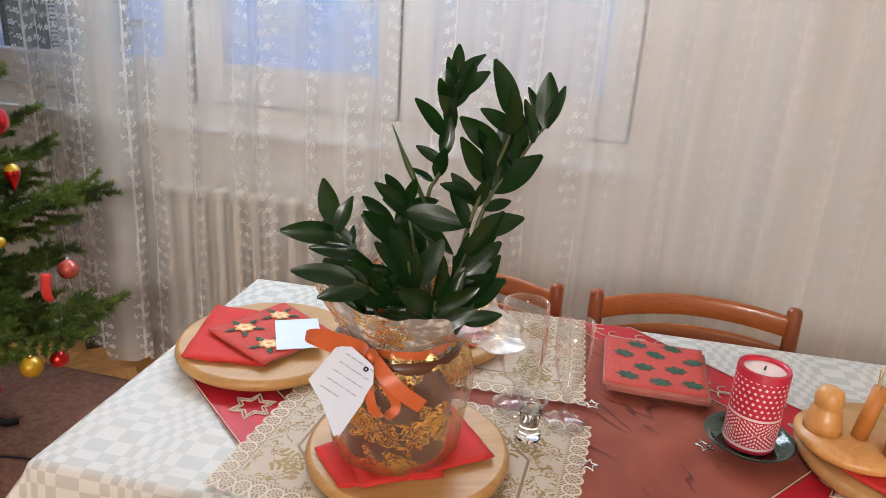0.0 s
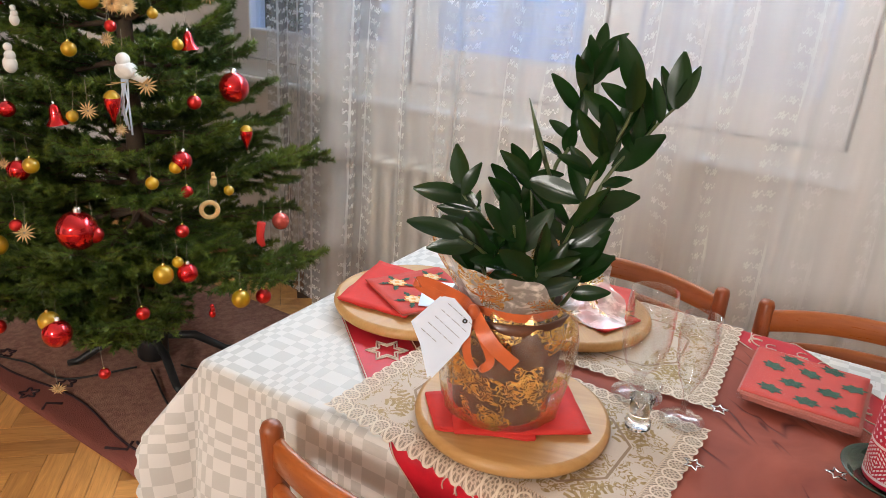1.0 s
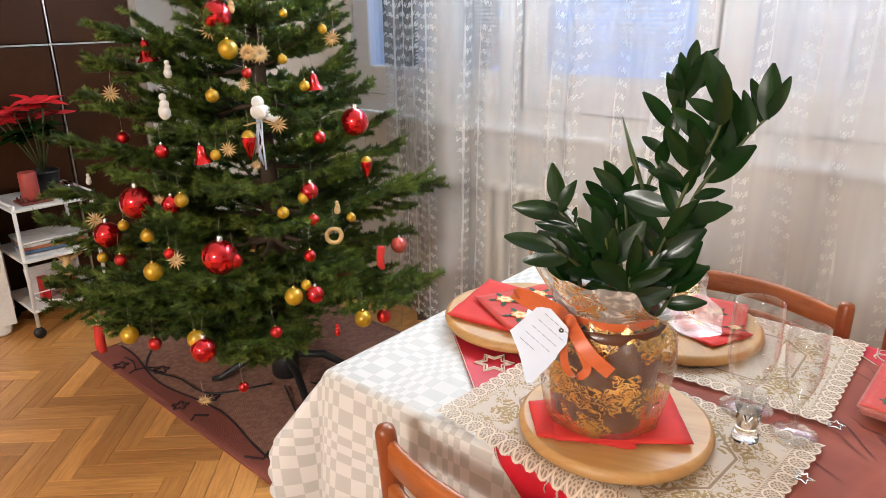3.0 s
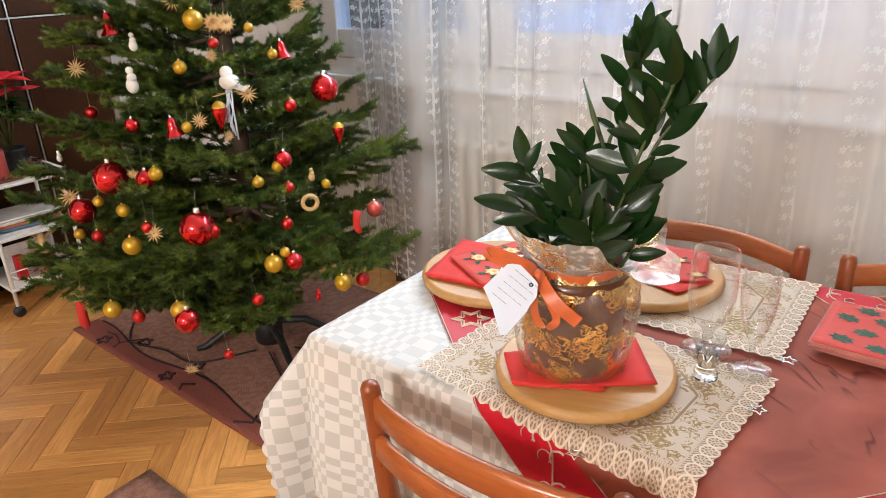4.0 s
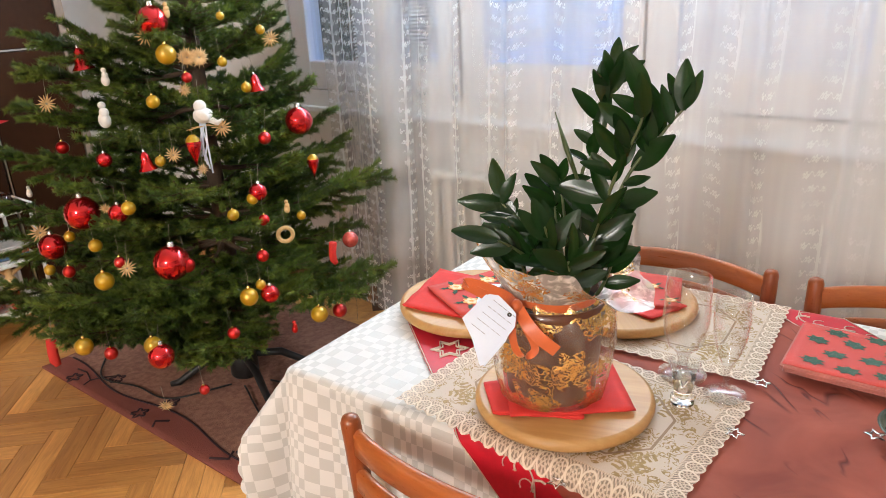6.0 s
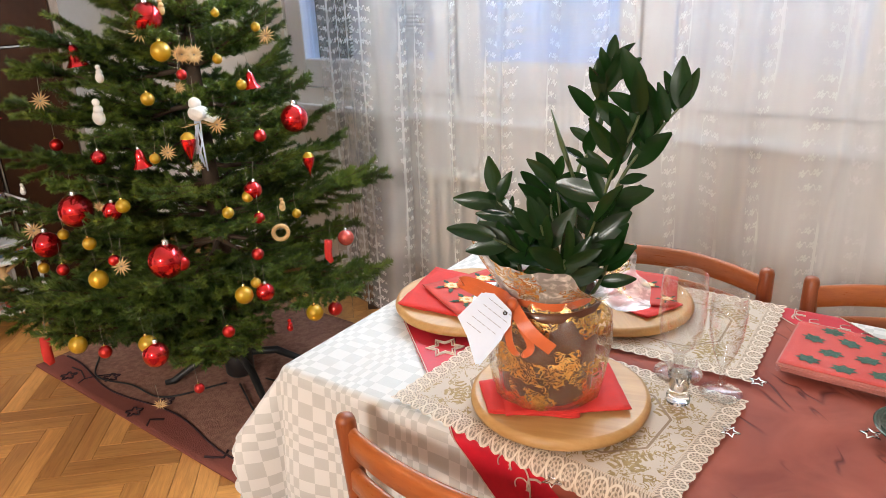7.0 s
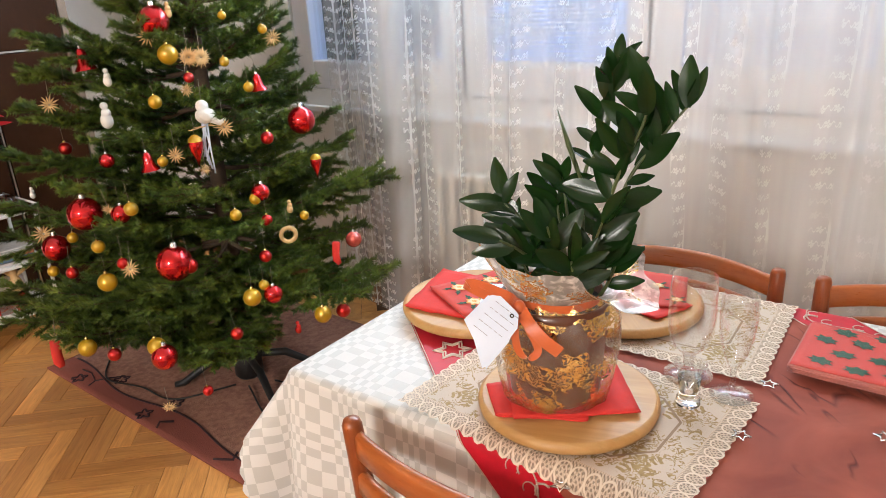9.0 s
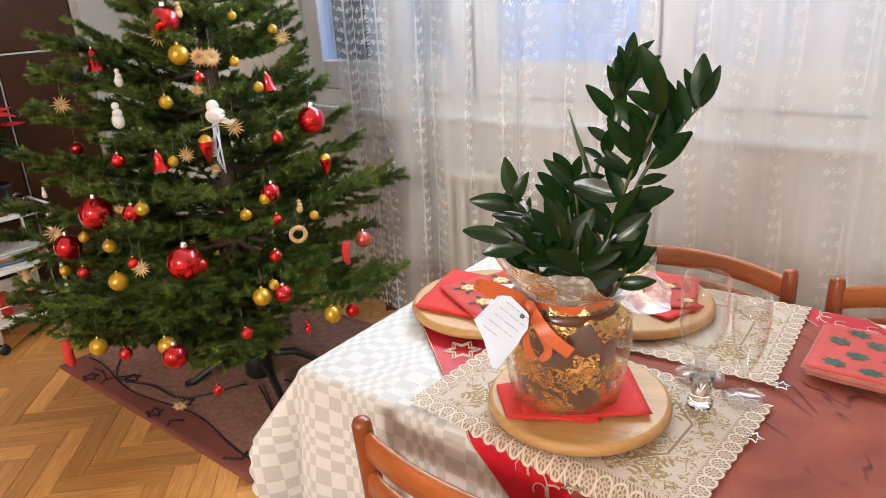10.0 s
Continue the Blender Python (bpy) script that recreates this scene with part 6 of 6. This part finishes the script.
sprig = thing("green_sprig", "small green sprig in a brown pot", "plant", pose(0.722, 1.372, NZ + 0.0215))
part("sprig_pot", lathe([(0, 0), (0.022, 0), (0.026, 0.04), (0.023, 0.04), (0.020, 0.03), (0, 0.03)], 24), ORANGE_WAX, sprig)
for k in range(9):
    a = k * 2.4
    p = Vector((0.02 * math.cos(a), 0.02 * math.sin(a), 0.05 + 0.006 * k))
    s = part("stem", tube([(0, 0, 0.028), tuple(p * 0.6 + Vector((0, 0, 0.02))), tuple(p)], 0.0012, 5), STEM, sprig)
    put_leaf(s, p, (p.normalized() + Vector((0, 0, 0.3))).normalized(), Vector((0, -0.4, 1)), 0.026)

# ---------- by the west wall: trolley and what it holds ----------
trolley = thing("trolley", "white metal shelf trolley on black castors", "trolley", pose(-2.765, 1.447, 0))
TRX, TRY = 0.165, 0.162
for z in (0.115, 0.335, 0.553):
    bm = box(-TRX, -TRY, z, TRX, TRY, z + 0.014, 0.004)
    part("shelf", bm, WHITE_METAL, trolley, smooth=False)
part("rim", tube([(-TRX, -TRY, 0.585), (TRX, -TRY, 0.585)], 0.005, 8), WHITE_METAL, trolley)
part("rim", tube([(-TRX, TRY, 0.585), (TRX, TRY, 0.585)], 0.005, 8), WHITE_METAL, trolley)
for x in (-TRX + 0.01, TRX - 0.01):
    for y in (-TRY + 0.01, TRY - 0.01):
        part("post", tube([(x, y, 0.05), (x, y, 0.585)], 0.008, 8), WHITE_METAL, trolley)
        w = part("castor", tube([(x - 0.009, y, 0.024), (x + 0.009, y, 0.024)], 0.0235, 16), BLACK, trolley, "black castor")
for z in (0.20, 0.42):
    part("side_wire", tube([(TRX - 0.008, -TRY, z), (TRX - 0.008, TRY, z)], 0.003, 6), WHITE_METAL, trolley)

poin = thing("poinsettia", "red poinsettia in a dark pot on the trolley", "potted plant", pose(-2.81, 1.500, 0.567))
part("pot", lathe([(0, 0), (0.045, 0), (0.060, 0.09), (0.064, 0.10), (0.058, 0.10), (0.052, 0.085), (0, 0.085)], 24), BLACK, poin)
red_leaf = [m.copy() for m in LEAVES]
for m in red_leaf:
    m.materials[0] = POINSETTIA
pr = random.Random(5)
for k in range(9):
    a = k * 2.399
    tip = Vector((0.09 * math.cos(a) * (0.4 + 0.08 * k), 0.14 * math.sin(a) * (0.4 + 0.08 * k) - 0.03, 0.36 + pr.uniform(-0.04, 0.04)))
    s = part("stem", tube([(0, 0, 0.085), tuple(tip * 0.5 + Vector((0, 0, 0.05))), tuple(tip)], 0.003, 6), STEM, poin)
    for j in range(7):
        b = j * 0.9 + k
        way = Vector((math.cos(b), math.sin(b), pr.uniform(-0.1, 0.25))).normalized()
        put_leaf(s, tip, way, Vector((0.3, 0, 1)), pr.uniform(0.070, 0.105))
        s.children[-1].data = pr.choice(red_leaf)
    for j in range(4):
        b = j * 1.6 + k * 0.7
        way = Vector((math.cos(b), math.sin(b), pr.uniform(-0.5, 0.0))).normalized()
        put_leaf(s, tip * 0.72 + Vector((0, 0, 0.02)), way, Vector((0.3, 0, 1)), pr.uniform(0.07, 0.11))
rc = thing("pillar_candle", "dusty red pillar candle on a wooden tray", "candle", pose(-2.690, 1.395, 0.567))
part("tray", box(-0.055, -0.055, 0, 0.055, 0.065, 0.010, 0.003), plain("dark_tray", (0.16, 0.03, 0.02), 0.5), rc, smooth=False)
part("wax", lathe([(0, 0.010), (0.034, 0.010), (0.035, 0.014), (0.035, 0.125), (0.032, 0.128), (0.012, 0.124), (0, 0.124)], 28), plain("dusty_red_wax", (0.36, 0.05, 0.035), 0.55, vary=0.15), rc)
part("wick", tube([(0, 0, 0.123), (0, 0, 0.134)], 0.0012, 5), BLACK, rc)
for k in range(14):
    a = k * 0.62
    r = 0.045 + 0.008 * (k % 2)
    part("dried_leaf", ball(0.011, m=pose(r * math.cos(a), r * math.sin(a), 0.016, k * 40, k * 70, 0), seg=8, scale=(1.3, 0.8, 0.5)), plain("dried_red_leaves", (0.10, 0.02, 0.015), 0.8, vary=0.5) if k == 0 else bpy.data.materials["dried_red_leaves"], rc)
cup = thing("tealight_glass", "small brown glass with a dark filling on the trolley", "glass", pose(-2.675, 1.530, 0.567))
part("glass", lathe([(0, 0), (0.026, 0), (0.032, 0.06), (0.0305, 0.06), (0.025, 0.004), (0, 0.004)], 24), TUMBLER, cup)
part("filling", lathe([(0, 0.005), (0.024, 0.005), (0.028, 0.035), (0, 0.035)], 20), SOIL, cup)
for k, (z, col, nm) in enumerate(((0.349, (0.55, 0.53, 0.52), "magazine"), (0.366, (0.10, 0.18, 0.30), "magazine"), (0.380, (0.42, 0.14, 0.07), "magazine"), (0.394, (0.6, 0.58, 0.55), "magazine"))):
    o = tagged(part(nm, box(-0.10, -0.13, 0, 0.13, 0.12, 0.013, 0.002), plain("magazine_cover", col, 0.4, vary=0.3, scale=20), smooth=False), "magazine lying in a stack on the trolley", "magazine", "magazines")
    o.matrix_world = pose(-2.755, 1.450, z, 0, 0, rng.uniform(-7, 7))
picture = tagged(part("paper_sheet", box(-0.003, -0.11, 0, 0.003, 0.10, 0.15, 0.001), PALE_ROOM, smooth=False), "grey printed paper leaning on the lower trolley shelf", "paper")
picture.matrix_world = pose(-2.70, 1.43, 0.131, 0, -18, 0)
basket = thing("decoration_tray", "tray of straw and red decorations on the lower trolley shelf", "tray", pose(-2.700, 1.435, 0.1295))
part("tray", lathe([(0, 0), (0.09, 0), (0.105, 0.022), (0.10, 0.022), (0.086, 0.004), (0, 0.004)], 32), WHITE_METAL, basket)
sb = bmesh.new()
for k in range(60):
    a, r = pr.uniform(0, 6.28), pr.uniform(0, 0.08)
    p = Vector((r * math.cos(a), r * math.sin(a), 0.010 + pr.uniform(0, 0.02)))
    q = p + Vector((pr.uniform(-1, 1), pr.uniform(-1, 1), pr.uniform(-0.2, 0.3))) * 0.025
    tube([tuple(p), tuple(q)], 0.002, 4, sb)
tagged(part("straw_filling", sb, plain("mixed_straw", (0.60, 0.30, 0.22), 0.7, vary=0.5, scale=60), basket), kind="stuff")
for x, y, h in ((0.045, -0.075, 0.11), (0.055, 0.03, 0.085)):
    part("red_candle", box(x - 0.018, y - 0.018, 0.012, x + 0.018, y + 0.018, 0.012 + h, 0.004), plain("bright_red_wax", (0.52, 0.008, 0.015), 0.45), basket, smooth=False)
doll = tagged(part("straw_angel", lathe([(0, 0), (0.030, 0), (0.018, 0.04), (0.010, 0.055), (0.014, 0.065), (0.010, 0.08), (0, 0.084)], 18, tube([(-0.05, -0.02, 0.07), (0, 0, 0.055), (0.0, 0.055, 0.072)], [0.004, 0.012, 0.003], 6)), STRAW), "golden straw angel figure standing in the tray", "figurine")
doll.matrix_world = pose(-2.645, 1.465, 0.2275) @ Matrix.Diagonal((1.25, 1.25, 1.25, 1))
arm = thing("armchair", "armchair under a crinkled white throw", "armchair", pose(-2.832, 0.95, 0) @ Matrix.Diagonal((0.40, 1, 1, 1)))
n1, n2 = 50, 50
vs = []
for i in range(n1):
    for j in range(n2):
        s, t = i / (n1 - 1), j / (n2 - 1)
        y = -0.34 + 0.64 * t
        path = s * 1.78
        x, z = (-0.26, 0.63 * s / 0.35) if s < 0.35 else ((-0.26 + 0.52 * (s - 0.35) / 0.3, 0.63) if s < 0.65 else (0.26, 0.63 - 0.60 * (s - 0.65) / 0.35))
        w = 0.006 * math.sin(s * 170 + 2 * math.sin(t * 20)) + 0.012 * noise.noise(Vector((s * 8, t * 6, 1)))
        vs.append((x + (w if s > 0.65 else -w if s < 0.35 else 0), y, z + (w if 0.35 <= s <= 0.65 else 0) + 0.02))
ob = sheet("throw", vs, grid_faces(n1, n2), FELT, arm, "crinkled white throw")
part("frame", box(-0.235, -0.32, 0.0, 0.235, 0.285, 0.61, 0.03), FELT, arm, smooth=False)

# cables of the fairy lights on rug and floor
for pts in ([(-1.50, 1.70, 0.02), (-1.62, 1.52, 0.013), (-1.80, 1.50, 0.013), (-1.98, 1.46, 0.013), (-2.14, 1.56, 0.013)], [(-1.45, 1.72, 0.02), (-1.20, 1.62, 0.013), (-1.02, 1.66, 0.013), (-0.80, 1.60, 0.006), (-0.62, 1.75, 0.006)], [(-1.40, 1.80, 0.02), (-1.15, 1.86, 0.013), (-0.92, 1.80, 0.013), (-0.70, 1.86, 0.006)], [(-2.10, 1.90, 0.013), (-2.42, 1.80, 0.006), (-2.62, 1.95, 0.006), (-2.9, 2.1, 0.006)]):
    tagged(part("cable", tube([tuple(p) for p in spline(pts, 10)], 0.0035, 6), CABLE), "thin black cable on the floor by the tree", "cable", "fairy light cables")

# ---------- parquet ----------
PL, PW = 0.35, 0.07


def strip_mesh(L, W):
    bm = bmesh.new()
    e = 0.0012
    lo = [bm.verts.new((x, y, -0.011)) for x, y in ((-L / 2, -W / 2), (L / 2, -W / 2), (L / 2, W / 2), (-L / 2, W / 2))]
    mid = [bm.verts.new((v.co.x, v.co.y, -0.0008)) for v in lo]
    hi = [bm.verts.new((v.co.x - math.copysign(e, v.co.x), v.co.y - math.copysign(e, v.co.y), 0)) for v in lo]
    for a, b in ((lo, mid), (mid, hi)):
        for k in range(4):
            bm.faces.new((a[k], a[(k + 1) % 4], b[(k + 1) % 4], b[k]))
    bm.faces.new(hi)
    me = bpy.data.meshes.new("parquet_strip")
    bm.to_mesh(me), bm.free()
    me.materials.append(PARQUET)
    return me


strip_me = strip_mesh(PL - 0.0014, PW - 0.0014)
turn45 = Matrix.Rotation(radians(45), 4, "Z")
count, rest_v, rest_f = 0, [], []
corners = np.array([tuple(v.co) for v in strip_me.vertices])
quads = [tuple(p.vertices) for p in strip_me.polygons]
for i in range(-90, 91):
    for j in range(-14, 15):
        ox, oy = i * PW + j * PL, i * PW - j * PL
        for dx, dy, up in ((PL / 2, PW / 2, 0), (PL + PW / 2, PW - PL / 2, 90)):
            p = turn45 @ Vector((ox + dx, oy + dy, 0))
            px, py = p.x - 1.509, p.y + 0.892
            if not (X0 - 0.06 < px < X1 + 0.06 and Y0 - 0.06 < py < Y1 + 0.02):
                continue
            z = rng.uniform(-0.0005, 0.0)
            m = pose(px, py, z, 0, 0, 45 + up)
            if -3.0 < px < -0.35 and 0.72 < py < 2.3 and count < 300:
                s = new("parquet_strip", strip_me)
                s.parent, s.matrix_basis = floor, m
                count += 1
            else:
                R = np.array(m.to_3x3())
                base = len(rest_v)
                rest_v.extend((corners @ R.T + np.array(m.translation)).tolist())
                rest_f.extend(tuple(k + base for k in q) for q in quads)
tagged(sheet("parquet_rest", rest_v, rest_f, PARQUET_REST, floor, smooth=False), kind="stuff")
